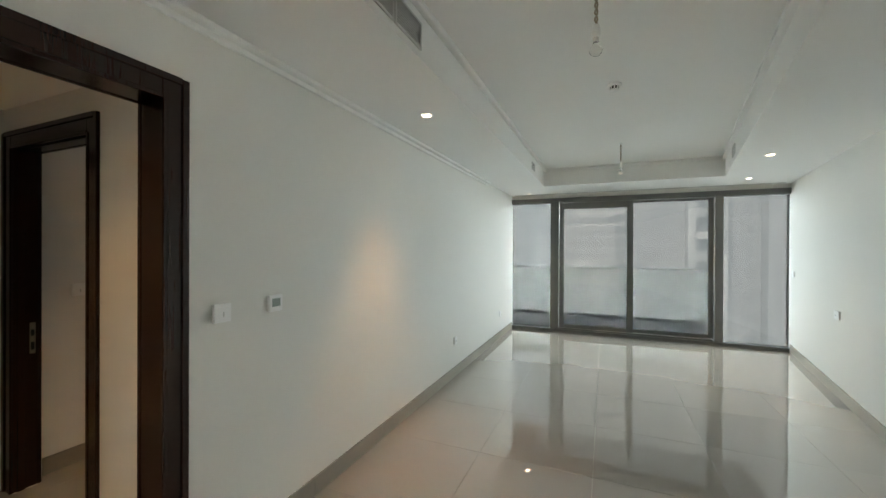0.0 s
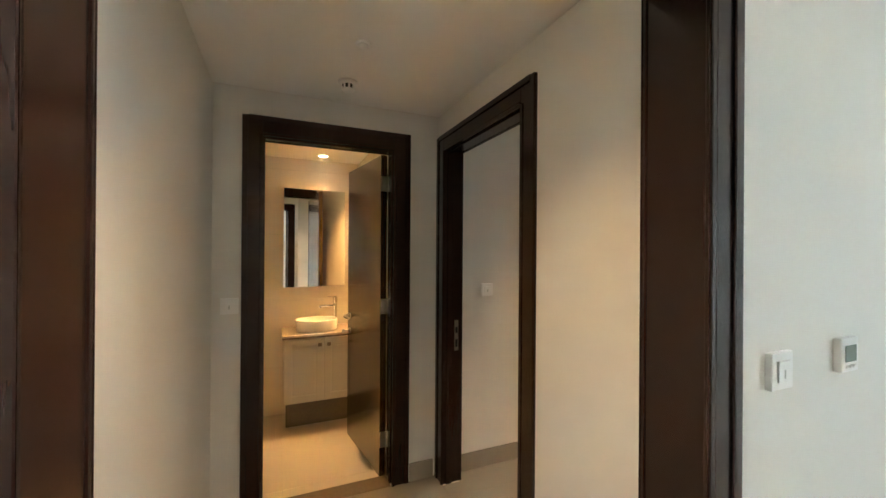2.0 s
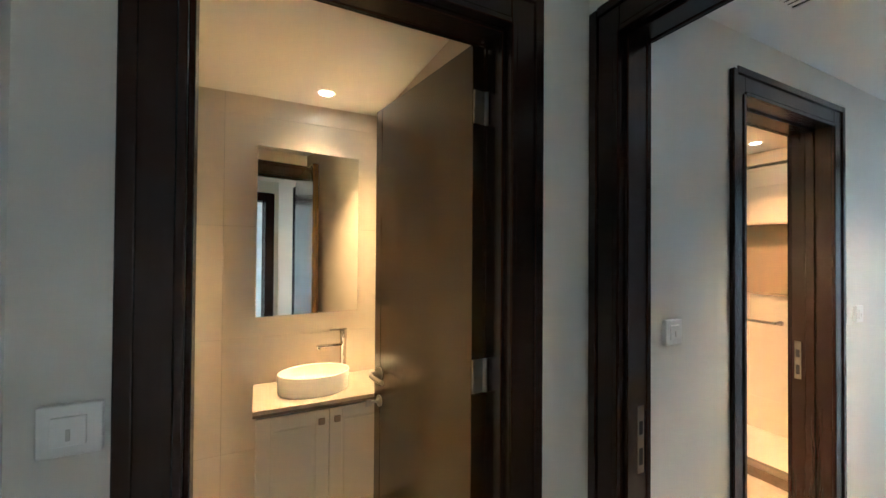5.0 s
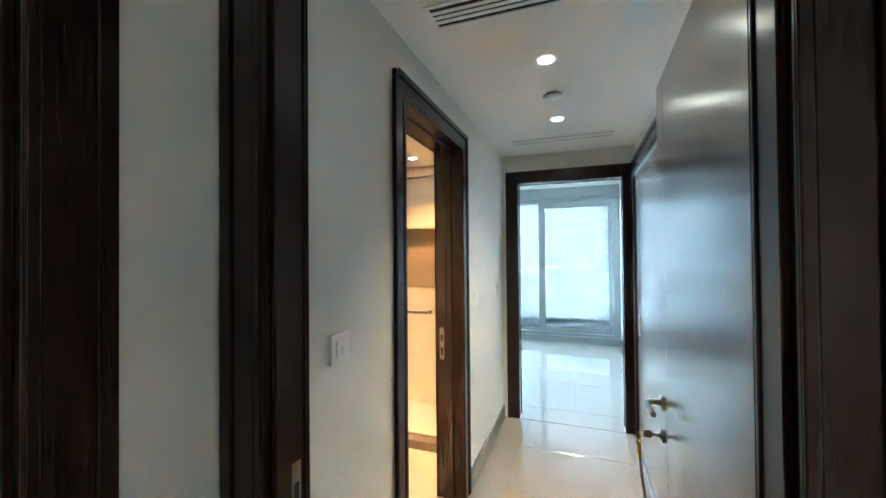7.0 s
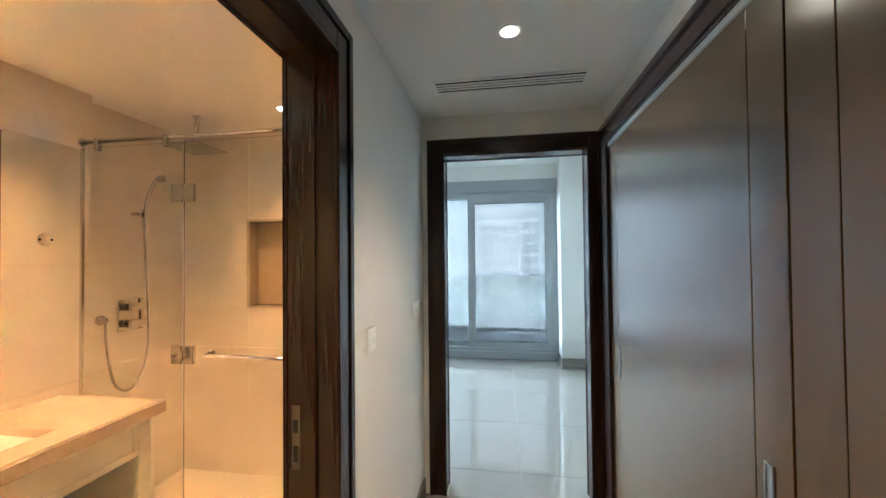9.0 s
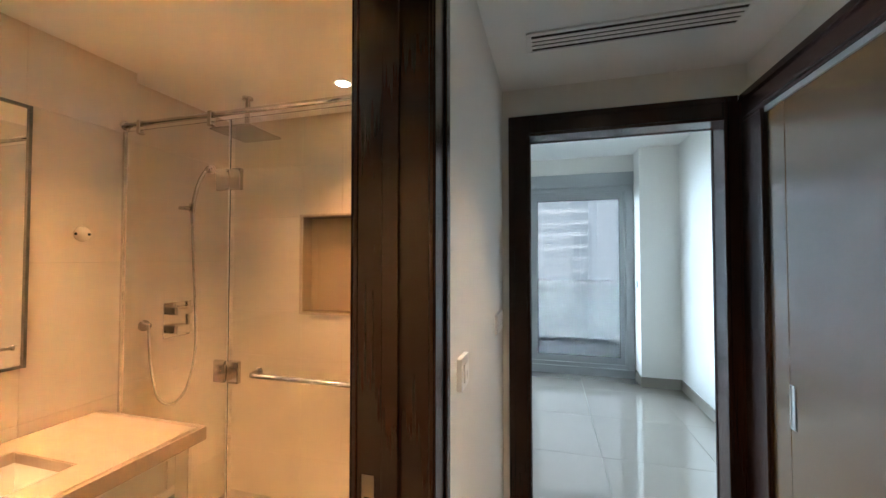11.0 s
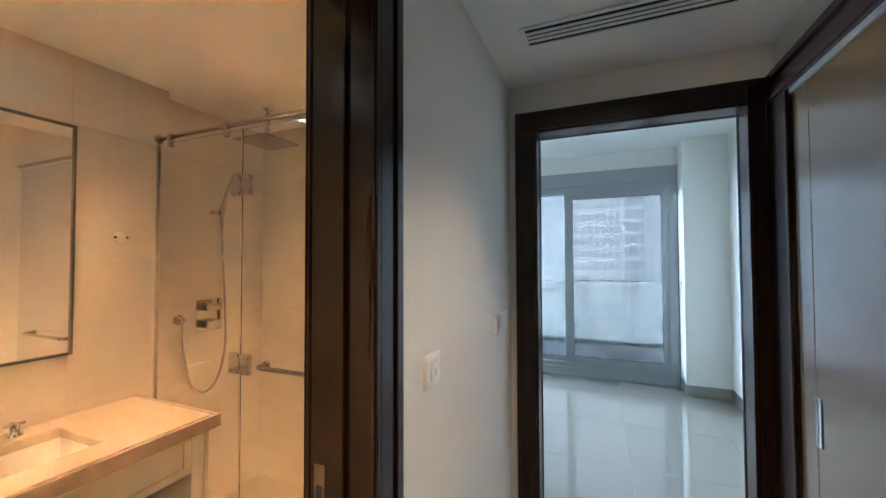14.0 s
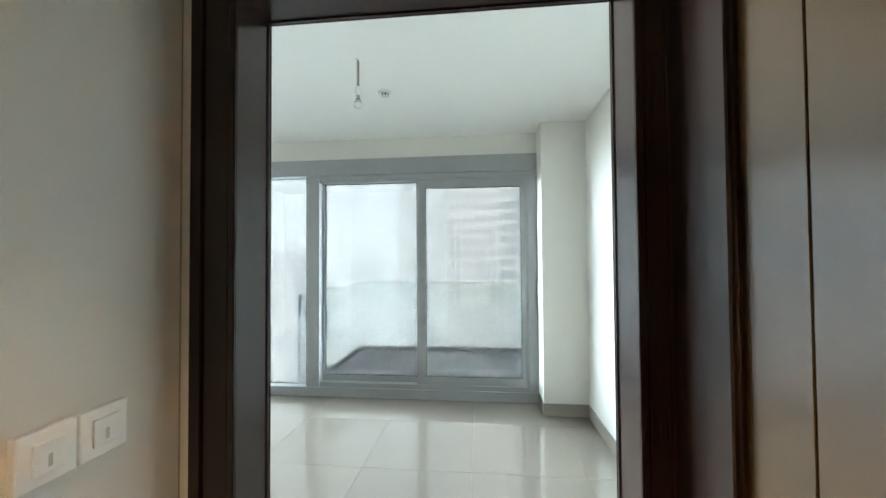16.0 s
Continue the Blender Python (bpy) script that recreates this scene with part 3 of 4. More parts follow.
# ---- switches, sockets and the thermostat ----
def wall_box(name, at, face, label, category, size=0.088, rockers=1, group="", height=None, d=0.015):
    """A plate on a wall at its centre; face is the wall's outward axis, as '+x' or '-y'."""
    s = 1 if face[0] == "+" else -1
    h = height or size

    def put(u0, u1, v0, v1, z0, z1):
        x, y, z = at
        if face[1] == "x":
            return (x + s * v0, x + s * v1, y + u0, y + u1, z + z0, z + z1)
        return (x + u0, x + u1, y + s * v0, y + s * v1, z + z0, z + z1)
    ob = thing(name, at, label, category, group)
    part("plate", boxes(put(-size / 2, size / 2, 0.0, d, -h / 2, h / 2), bevel=0.0028, segments=2), WHITE, ob)
    w = 0.05 / rockers
    for k in range(rockers):
        c = (k - (rockers - 1) / 2) * w
        if name == "thermostat":
            part("display", boxes(put(-0.028, 0.028, d + 0.0002, d + 0.0025, -0.018, 0.026), bevel=0.001), LCD, ob, "grey liquid crystal display")
            for b in (-0.02, 0.0, 0.02):
                part("button", boxes(put(b - 0.006, b + 0.006, d + 0.0002, d + 0.0030, -0.034, -0.026), bevel=0.001), WHITE, ob)
        elif category == "socket":
            part("socket_face", boxes(put(-0.026, 0.026, d + 0.0002, d + 0.0025, -0.026, 0.026), bevel=0.001), WHITE, ob)
            for b in (-0.011, 0.011):
                part("slot", boxes(put(b - 0.0035, b + 0.0035, d + 0.0023, d + 0.0030, -0.008, 0.004)), DARK, ob)
        else:
            part("rocker", boxes(put(c - w / 2 + 0.001, c + w / 2 - 0.001, d + 0.0002, d + 0.0045, -0.025, 0.025), bevel=0.0012), WHITE, ob)
            part("indicator", boxes(put(c - 0.003, c + 0.003, d + 0.0046, d + 0.0052, -0.016, 0.004)), GREYVENT, ob)
    return ob


wall_box("light_switch", (-1.86, 1.360, 1.243), "+x", "white square light switch on the painted wall", "switch", group="light switches")
wall_box("thermostat", (-1.86, 1.672, 1.25), "+x", "white thermostat with grey display on the painted wall", "thermostat", size=0.09, d=0.018)
wall_box("light_switch", (-3.72, 0.022, 1.205), "+x", "white square switch beside the powder room door", "switch", group="light switches")
wall_box("light_switch", (-3.69, 1.618, 1.243), "+x", "white square switch in the corridor", "switch", group="light switches")
wall_box("light_switch", (-3.69, 3.18, 1.207), "+x", "white square switch beside the bathroom door", "switch", group="light switches")
wall_box("light_switch", (-3.69, 3.915, 1.218), "+x", "white switch, one of a pair by the bedroom", "switch", group="light switches")
wall_box("light_switch", (-3.69, 4.008, 1.218), "+x", "white switch, one of a pair by the bedroom", "switch", group="light switches")
for y, z in ((4.415, 0.434), (6.56, 0.42)):
    wall_box("wall_socket", (-1.86, y, z), "+x", "white square wall socket low on the wall", "socket", group="sockets")
slanted = wall_box("wall_socket", (east(5.46), 5.46, 0.86), "-x", "white double wall socket", "socket", size=0.146, height=0.088, group="sockets")
slanted.matrix_basis = slanted.matrix_basis @ pose(0, 0, 0, 0, 0, SLANT)
slanted = wall_box("light_switch", (east(7.28), 7.28, 1.19), "-x", "white switch beside the window", "switch", group="light switches")
slanted.matrix_basis = slanted.matrix_basis @ pose(0, 0, 0, 0, 0, SLANT)
wall_box("light_switch", (-2.402, 7.33, 1.2), "-x", "white switch on the column beside the window", "switch", group="light switches")
wall_box("wall_socket", (-1.98, 6.05, 0.93), "-x", "white wall socket in the bedroom", "socket", group="sockets")


# ---- ceiling fittings ----
def downlight(x, y, z, label="lit recessed white downlight"):
    d = thing("downlight", (x, y, z), label, "downlight", group="recessed downlights")
    part("trim_ring", turned([(0.036, 0.0), (0.046, -0.001), (0.048, -0.004), (0.046, -0.007), (0.037, -0.006), (0.035, -0.002)], (x, y, z), "z", 28), WHITE, d)
    part("lens", turned([(0.0001, -0.0045), (0.034, -0.0045), (0.034, -0.003), (0.0001, -0.003)], (x, y, z), "z", 24), LENS, d)


PALE_FILL = (1.0, 0.93, 0.85)
AMBER = (1.0, 0.47, 0.16)
GOLD = (1.0, 0.53, 0.18)
CORRIDOR = (1.0, 0.66, 0.36)
DOWNLIGHTS = ((-1.44, 2.72, 2.56, 5.0, 64, WARM), (-1.48, 7.2, 2.56, 2, 64, WARM), (1.42, 5.19, 2.56, 2, 64, WARM), (1.68, 6.77, 2.56, 2, 64, WARM),
              # this row is out of view, added as fill for the living room
              (-1.44, -0.6, 2.56, 5, 130, PALE_FILL), (-1.44, -1.9, 2.56, 5, 130, PALE_FILL), (0.3, -2.1, 2.56, 5, 130, PALE_FILL),
              # the first, in the lobby, is unseen and its place guessed
              (-2.2, 0.6, 2.42, 2.2, 108, CORRIDOR), (-3.14, 2.47, 2.42, 4.6, 96, CORRIDOR), (-3.14, 3.31, 2.42, 3.6, 92, CORRIDOR),
              # the last, in the bathroom, is unseen and its place guessed
              (-4.92, 0.63, 2.36, 6.8, 98, GOLD), (-4.45, 3.85, 2.405, 4.3, 96, AMBER), (-5.0, 2.8, 2.405, 5.6, 104, AMBER), (-4.45, 1.9, 2.405, 8.0, 124, AMBER))
for x, y, z, *rest in DOWNLIGHTS:
    downlight(x, y, z)


def detector(x, y, z, label="white round smoke detector on the ceiling"):
    d = thing("smoke_detector", (x, y, z), label, "smoke detector", group="smoke detectors")
    part("base", turned([(0.0001, 0), (0.052, 0), (0.052, -0.012), (0.044, -0.018), (0.0001, -0.018)], (x, y, z), "z", 28), WHITE, d)
    part("chamber", turned([(0.0001, -0.018), (0.032, -0.018), (0.030, -0.040), (0.0001, -0.040)], (x, y, z), "z", 24), DARK, d, "dark vented sensing chamber")
    for k in range(8):
        a = k * math.pi / 4
        bm = boxes((x + 0.029, x + 0.034, y - 0.005, y + 0.005, z - 0.042, z - 0.018))
        bmesh.ops.rotate(bm, cent=(x, y, z), matrix=Matrix.Rotation(a, 3, "Z"), verts=bm.verts[:])
        part("rib", bm, WHITE, d)
    part("cap", turned([(0.0001, -0.040), (0.034, -0.040), (0.028, -0.050), (0.0001, -0.053)], (x, y, z), "z", 24), WHITE, d)


detector(-0.13, 3.36, 2.83)
detector(-3.42, 0.604, 2.42)
detector(-3.74, 6.30, 2.85)
for x, y, z, r in ((-2.518, 0.588, 2.42, 0.062), (-3.14, 2.895, 2.42, 0.055)):
    solid("sprinkler_cover", turned([(0.0001, 0.0), (r - 0.008, 0.0), (r - 0.008, -0.006), (r, -0.007), (r, -0.012), (0.0001, -0.013)], (x, y, z), "z", 32), WHITE, "flat white round sprinkler cover on the ceiling", "sprinkler", group="sprinkler covers")
nub = thing("motion_sensor", (-3.006, 0.601, 2.42), "small white ceiling sensor", "sensor")
part("ring", turned([(0.0001, 0), (0.034, 0), (0.032, -0.006), (0.0001, -0.006)], (-3.006, 0.601, 2.42), "z", 24), WHITE, nub)
part("dome", turned([(0.022, -0.006), (0.02, -0.014), (0.012, -0.02), (0.0001, -0.022)], (-3.006, 0.601, 2.42), "z", 20), WHITE, nub)


def slot_diffuser(x0, x1, y0, y1, z):
    d = thing("slot_diffuser", ((x0 + x1) / 2, (y0 + y1) / 2, z), "white linear ceiling diffuser with dark slots", "air vent", group="linear diffusers")
    part("backing", boxes((x0 + 0.012, x1 - 0.012, y0 + 0.012, y1 - 0.012, z - 0.003, z - 0.0005)), DARK, d)
    part("frame", boxes((x0, x1, y0, y0 + 0.02, z - 0.007, z), (x0, x1, y1 - 0.02, y1, z - 0.007, z), (x0, x0 + 0.02, y0 + 0.02, y1 - 0.02, z - 0.0068, z), (x1 - 0.02, x1, y0 + 0.02, y1 - 0.02, z - 0.0068, z), bevel=0.002), WHITE, d)
    n = 4
    step = (y1 - y0 - 0.04) / n
    for k in range(1, n):
        c = y0 + 0.02 + k * step
        part("slat", boxes((x0 + 0.02, x1 - 0.02, c - 0.009, c + 0.009, z - 0.0065, z - 0.0035), bevel=0.001), WHITE, d)


slot_diffuser(-3.535, -2.74, 3.69, 3.845, 2.42)
slot_diffuser(-3.535, -2.74, 1.92, 2.075, 2.42)


def side_grille(x, s, y0, y1, z0, z1):
    """A grille on the tray's upright face at x; s is the way it faces."""
    g = thing("side_grille", (x, (y0 + y1) / 2, z0), "grey painted side-wall air grille with vanes", "air vent", group="side grilles")
    part("backing", boxes((x, x + s * 0.002, y0 + 0.01, y1 - 0.01, z0 + 0.008, z1 - 0.008)), DARK, g)
    part("frame", boxes((x, x + s * 0.010, y0, y0 + 0.014, z0, z1), (x, x + s * 0.010, y1 - 0.014, y1, z0, z1), (x, x + s * 0.0095, y0 + 0.014, y1 - 0.014, z0, z0 + 0.014), (x, x + s * 0.0095, y0 + 0.014, y1 - 0.014, z1 - 0.014, z1), bevel=0.0015), GREYVENT, g)
    n = int((z1 - z0 - 0.03) / 0.0125)
    for k in range(n):
        z = z0 + 0.019 + k * 0.0125
        bm = boxes((x + s * 0.0022, x + s * 0.009, y0 + 0.014, y1 - 0.014, z, z + 0.0035))
        part("vane", bm, GREYVENT, g)
    return g


side_grille(-1.1, 1, 1.37, 1.645, 2.60, 2.745)
side_grille(-1.1, 1, 1.655, 1.93, 2.60, 2.745)
side_grille(-1.1, 1, 5.28, 5.48, 2.62, 2.72)
slanted = side_grille(tray_east(5.42), -1, 5.30, 5.55, 2.62, 2.74)
slanted.matrix_basis = slanted.matrix_basis @ pose(0, 0, 0, 0, 0, SLANT)

FLEX = material("twisted_flex", (0.34, 0.27, 0.19), 0.6)
BULB = clear("bulb_glass", (0.96, 0.96, 0.95), 0.05, 1.3)


def bare_bulb(x, y, top, drop):
    b = thing("pendant_bulb", (x, y, top), "unlit bare bulb hanging on its flex from the ceiling", "lamp", group="bare bulbs")
    end = top - drop
    for ph in (0, math.pi):
        pts = [(x + 0.006 * math.cos(k * 0.9 + ph), y + 0.006 * math.sin(k * 0.9 + ph), top - (drop - 0.14) * k / 24) for k in range(25)]
        part("flex", tube(pts, 0.0045, 6), FLEX, b)
    part("ceiling_hook", turned([(0.0001, 0), (0.02, 0), (0.016, -0.012), (0.0001, -0.014)], (x, y, top), "z", 16), WHITE, b)
    part("lampholder", turned([(0.008, 0.145), (0.016, 0.14), (0.02, 0.115), (0.02, 0.085), (0.017, 0.082)], (x, y, end), "z", 16), WHITE, b, "white plastic lampholder")
    part("cap", turned([(0.0135, 0.082), (0.0135, 0.062)], (x, y, end), "z", 16), STEEL, b, "metal bulb cap")
    part("bulb", turned([(0.012, 0.062), (0.016, 0.052), (0.026, 0.036), (0.029, 0.024), (0.026, 0.010), (0.016, 0.002), (0.0001, 0.0)], (x, y, end), "z", 20), BULB, b, "clear glass bulb")


bare_bulb(-0.235, 2.04, 2.83, 0.37)
bare_bulb(-0.02, 5.21, 2.83, 0.37)
bare_bulb(-3.79, 5.79, 2.85, 0.33)
solid("trim_curtain_track", boxes((-1.78, 2.30, 7.36, 7.385, 2.552, 2.5595), (-1.78, 2.30, 7.41, 7.43, 2.552, 2.5595)), GREYVENT, "grey curtain track along the window head", "curtain track", "structure")
# ---- powder room ----
KNOB = material("brushed_bronze", (0.28, 0.22, 0.16), 0.3, 1.0, grain=0.15, grain_size=150)

def shaker_door(parent, x, y0, y1, z0, z1, knob_y, knob_z):
    """A framed cabinet door on the plane x, facing +x, with a square knob."""
    w = 0.06
    d = part("cabinet_door", boxes((x, x + 0.011, y0 + 0.001, y1 - 0.001, z0 + 0.001, z1 - 0.001)), LACQUER, parent)
    part("raised_panel", boxes((x + 0.0112, x + 0.015, y0 + w + 0.012, y1 - w - 0.012, z0 + w + 0.012, z1 - w - 0.012), bevel=0.0015), LACQUER, d)
    for a, b in ((y0, y0 + w), (y1 - w, y1)):
        part("stile", boxes((x + 0.0112, x + 0.02, a, b, z0, z1), bevel=0.002), LACQUER, d)
    for a, b in ((z0, z0 + w), (z1 - w, z1)):
        part("rail", boxes((x + 0.0112, x + 0.0198, y0 + w, y1 - w, a, b), bevel=0.002), LACQUER, d)
    part("knob", boxes((x + 0.02, x + 0.034, knob_y - 0.005, knob_y + 0.005, knob_z - 0.005, knob_z + 0.005), (x + 0.034, x + 0.044, knob_y - 0.015, knob_y + 0.015, knob_z - 0.015, knob_z + 0.015), bevel=0.002), KNOB, d, "square brushed bronze knob")


vanity = thing("powder_room_vanity", (-4.94, 0.64, 0), "cream two-door vanity cabinet on a brown plinth", "cabinet")
part("body", boxes((-5.130, -4.762, 0.312, 0.975, 0.22, 0.764)), LACQUER, vanity)
part("plinth", boxes((-5.125, -4.83, 0.33, 0.975, 0.0, 0.2195)), STONE, vanity, "recessed brown plinth")
shaker_door(vanity, -4.7615, 0.314, 0.630, 0.225, 0.758, 0.595, 0.708)
shaker_door(vanity, -4.7615, 0.633, 0.973, 0.225, 0.758, 0.668, 0.708)
top = thing("powder_room_worktop", (-4.93, 0.64, 0.7655), "pale beige stone worktop on the vanity", "worktop")
part("slab", boxes((-5.132, -4.735, 0.298, 0.981, 0.779, 0.797), bevel=0.002, segments=2), TOP, top)
# dark stone strip standing in for the shaded front of the worktop
part("edge_strip", boxes((-4.752, -4.736, 0.299, 0.980, 0.7655, 0.7788), bevel=0.0015), STONE, top, "darker front edge strip with its shade in the colour")
part("underlay", boxes((-5.132, -4.7525, 0.299, 0.980, 0.7655, 0.7788)), TOP, top)
bowl = thing("vessel_basin", (-4.925, 0.585, 0.797), "white oval ceramic vessel basin on the worktop", "basin")
part("bowl", turned([(0.0001, 0.0005), (0.97, 0.0005), (0.985, 0.006), (0.985, 0.05), (1.0, 0.094), (0.995, 0.098), (0.98, 0.098), (0.965, 0.09), (0.93, 0.045), (0.75, 0.022), (0.0001, 0.014)], (-4.925, 0.585, 0.797), "z", 40, (0.135, 0.18)), CERAMIC, bowl)
part("drain", turned([(0.0001, 0.015), (0.022, 0.016), (0.022, 0.019), (0.0001, 0.020)], (-4.925, 0.585, 0.797), "z", 18), CHROME, bowl, "chrome drain cover")


def basin_mixer(x, y, z, h=0.27):
    f = thing("basin_mixer", (x, y, z), "tall chrome single-lever basin mixer", "tap")
    part("body", turned([(0.0001, 0), (0.026, 0), (0.026, 0.006), (0.019, 0.01), (0.018, h - 0.05), (0.021, h - 0.045), (0.021, h), (0.0001, h)], (x, y, z), "z", 20), CHROME, f)
    part("spout", boxes((x + 0.004, x + 0.030, y - 0.15, y - 0.012, z + h - 0.085, z + h - 0.068), bevel=0.005, segments=2), CHROME, f)
    part("outlet", turned([(0.0001, 0), (0.009, 0), (0.009, 0.012), (0.0001, 0.012)], (x + 0.017, y - 0.138, z + h - 0.096), "z", 16), CHROME, f)
    part("lever", boxes((x - 0.010, x + 0.012, y - 0.08, y + 0.02, z + h + 0.004, z + h + 0.012), bevel=0.003), CHROME, f)


basin_mixer(-5.055, 0.76, 0.797)
mir = thing("powder_room_mirror", (-5.13, 0.58, 1.17), "frameless rectangular wall mirror over the basin", "mirror")
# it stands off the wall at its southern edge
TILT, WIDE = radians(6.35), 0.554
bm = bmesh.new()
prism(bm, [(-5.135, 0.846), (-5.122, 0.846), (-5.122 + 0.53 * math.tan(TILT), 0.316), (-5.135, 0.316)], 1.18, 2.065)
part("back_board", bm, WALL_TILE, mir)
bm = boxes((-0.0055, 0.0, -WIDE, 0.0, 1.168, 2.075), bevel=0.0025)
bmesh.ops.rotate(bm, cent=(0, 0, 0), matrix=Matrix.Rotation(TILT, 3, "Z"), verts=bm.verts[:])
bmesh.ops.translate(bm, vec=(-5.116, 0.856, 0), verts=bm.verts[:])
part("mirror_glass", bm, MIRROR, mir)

# ---- bathroom ----
vanity = thing("bathroom_vanity", (-5.08, 2.4, 0), "cream framed vanity cabinet with an open end bay", "cabinet")
XF = -4.805
part("end_panel", boxes((-5.34, XF, 3.325, 3.348, 0.002, 0.812), bevel=0.002), LACQUER, vanity)
part("front_leg", boxes((XF - 0.05, XF, 3.272, 3.3245, 0.002, 0.812), bevel=0.002), LACQUER, vanity)
part("apron", boxes((XF - 0.018, XF - 0.004, 2.45, 3.2715, 0.64, 0.812), (XF - 0.004, XF + 0.002, 2.45, 3.2715, 0.775, 0.812), (XF - 0.004, XF + 0.002, 2.45, 3.2715, 0.64, 0.672), (XF - 0.004, XF + 0.002, 3.24, 3.2715, 0.673, 0.774), (XF - 0.004, XF + 0.002, 2.45, 2.482, 0.673, 0.774), bevel=0.0015), LACQUER, vanity)
part("shelf", boxes((-5.34, XF - 0.02, 2.45, 3.3245, 0.20, 0.225), bevel=0.002), LACQUER, vanity)
part("back_panel", boxes((-5.346, -5.336, 1.62, 3.3245, 0.002, 0.812)), LACQUER, vanity)
part("side_cabinet", boxes((-5.335, XF - 0.022, 1.62, 2.449, 0.002, 0.812)), LACQUER, vanity)
for y0 in (1.625, 2.035):
    shaker_door(vanity, XF - 0.0215, y0, y0 + 0.405, 0.06, 0.805, y0 + 0.36, 0.70)
HX0, HX1, HY0, HY1 = -5.225, -4.925, 2.56, 3.03
bm = bmesh.new()
gx, gy = (-5.349, HX0, HX1, -4.788), (1.6, HY0, HY1, 3.350)
grid = {(i, j, k): bm.verts.new((gx[i], gy[j], 0.854 if k else 0.815)) for i in range(4) for j in range(4) for k in (0, 1)}
for i in range(3):
    for j in range(3):
        if (i, j) != (1, 1):
            bm.faces.new([grid[p] for p in ((i, j, 1), (i + 1, j, 1), (i + 1, j + 1, 1), (i, j + 1, 1))])
            bm.faces.new([grid[p] for p in ((i, j + 1, 0), (i + 1, j + 1, 0), (i + 1, j, 0), (i, j, 0))])
for loop in ([(0, 0), (1, 0), (2, 0), (3, 0), (3, 1), (3, 2), (3, 3), (2, 3), (1, 3), (0, 3), (0, 2), (0, 1)], [(1, 1), (1, 2), (2, 2), (2, 1)]):
    for p, q in zip(loop, loop[1:] + loop[:1]):
        bm.faces.new([grid[(*p, 0)], grid[(*q, 0)], grid[(*q, 1)], grid[(*p, 1)]])
bmesh.ops.recalc_face_normals(bm, faces=bm.faces[:])
edges = [e for e in bm.edges if len(e.link_faces) == 2 and e.calc_face_angle(0) > 1.0]
bmesh.ops.bevel(bm, geom=edges, offset=0.003, segments=2, affect="EDGES")
top = thing("bathroom_worktop", (-5.06, 2.5, 0.815), "pale veined marble worktop with a sink cut-out", "worktop")
part("slab", bm, TOP, top)
part("front_edge", boxes((-4.7875, -4.766, 1.6, 3.372, 0.800, 0.8535), bevel=0.003, segments=2), TOP_SHADED, top, "built-up marble front edge")
part("end_edge", boxes((-5.349, -4.788, 3.3505, 3.372, 0.800, 0.8535), bevel=0.003, segments=2), TOP_SHADED, top, "built-up marble end edge")
sink = thing("undermount_sink", (-5.075, 2.8, 0.70), "white rectangular undermount ceramic sink", "sink")
a, b, c, d = HX0 - 0.006, HX1 + 0.006, HY0 - 0.006, HY1 + 0.006
part("bowl", boxes((a - 0.012, a, c, d, 0.69, 0.8148), (b, b + 0.012, c, d, 0.69, 0.8148), (a, b, c - 0.012, c, 0.69, 0.8148), (a, b, d, d + 0.012, 0.69, 0.8148), (a - 0.012, b + 0.012, c - 0.012, d + 0.012, 0.678, 0.6898), bevel=0.0), CERAMIC, sink)
part("overflow_hole", turned([(0.0001, 0.0), (0.012, 0.0), (0.012, 0.002), (0.0001, 0.002)], (a, 2.79, 0.785), "x", 16), DARK, sink)
part("drain", turned([(0.0001, 0.0), (0.024, 0.0), (0.024, 0.003), (0.0001, 0.004)], (-5.075, 2.79, 0.690), "z", 18), CHROME, sink)
tap = thing("widespread_tap", (-5.285, 2.82, 0.854), "chrome gooseneck tap with two cross handles", "tap")
X, Y, Z = -5.285, 2.822, 0.854
part("spout_base", turned([(0.0001, 0), (0.026, 0), (0.026, 0.006), (0.019, 0.012), (0.019, 0.055), (0.0155, 0.06), (0.0155, 0.075), (0.0001, 0.076)], (X, Y, Z), "z", 22), CHROME, tap)
part("gooseneck", tube(smooth_line([(X, Y, Z + 0.07), (X, Y, Z + 0.17), (X + 0.012, Y, Z + 0.215), (X + 0.05, Y, Z + 0.243), (X + 0.092, Y, Z + 0.225), (X + 0.112, Y, Z + 0.165)], 8), 0.0125, 14), CHROME, tap)
for y in (2.715, 2.925):
    h = part("handle_base", turned([(0.0001, 0), (0.023, 0), (0.023, 0.005), (0.015, 0.01), (0.014, 0.034), (0.0001, 0.036)], (X, y, Z), "z", 20), CHROME, tap)
    part("cross_handle", boxes((X - 0.03, X + 0.03, y - 0.006, y + 0.006, Z + 0.036, Z + 0.048), (X - 0.0058, X + 0.0058, y - 0.03, y + 0.03, Z + 0.0365, Z + 0.0475), bevel=0.003, segments=2), CHROME, h)
mir = thing("bathroom_mirror", (-5.345, 2.65, 1.1), "large wall mirror with a thin dark metal frame", "mirror")
MY0, MY1, MZ0, MZ1 = 1.9, 3.108, 1.112, 2.092
part("mirror_glass", boxes((-5.349, -5.334, MY0 + 0.01, MY1 - 0.01, MZ0 + 0.01, MZ1 - 0.01)), MIRROR, mir)
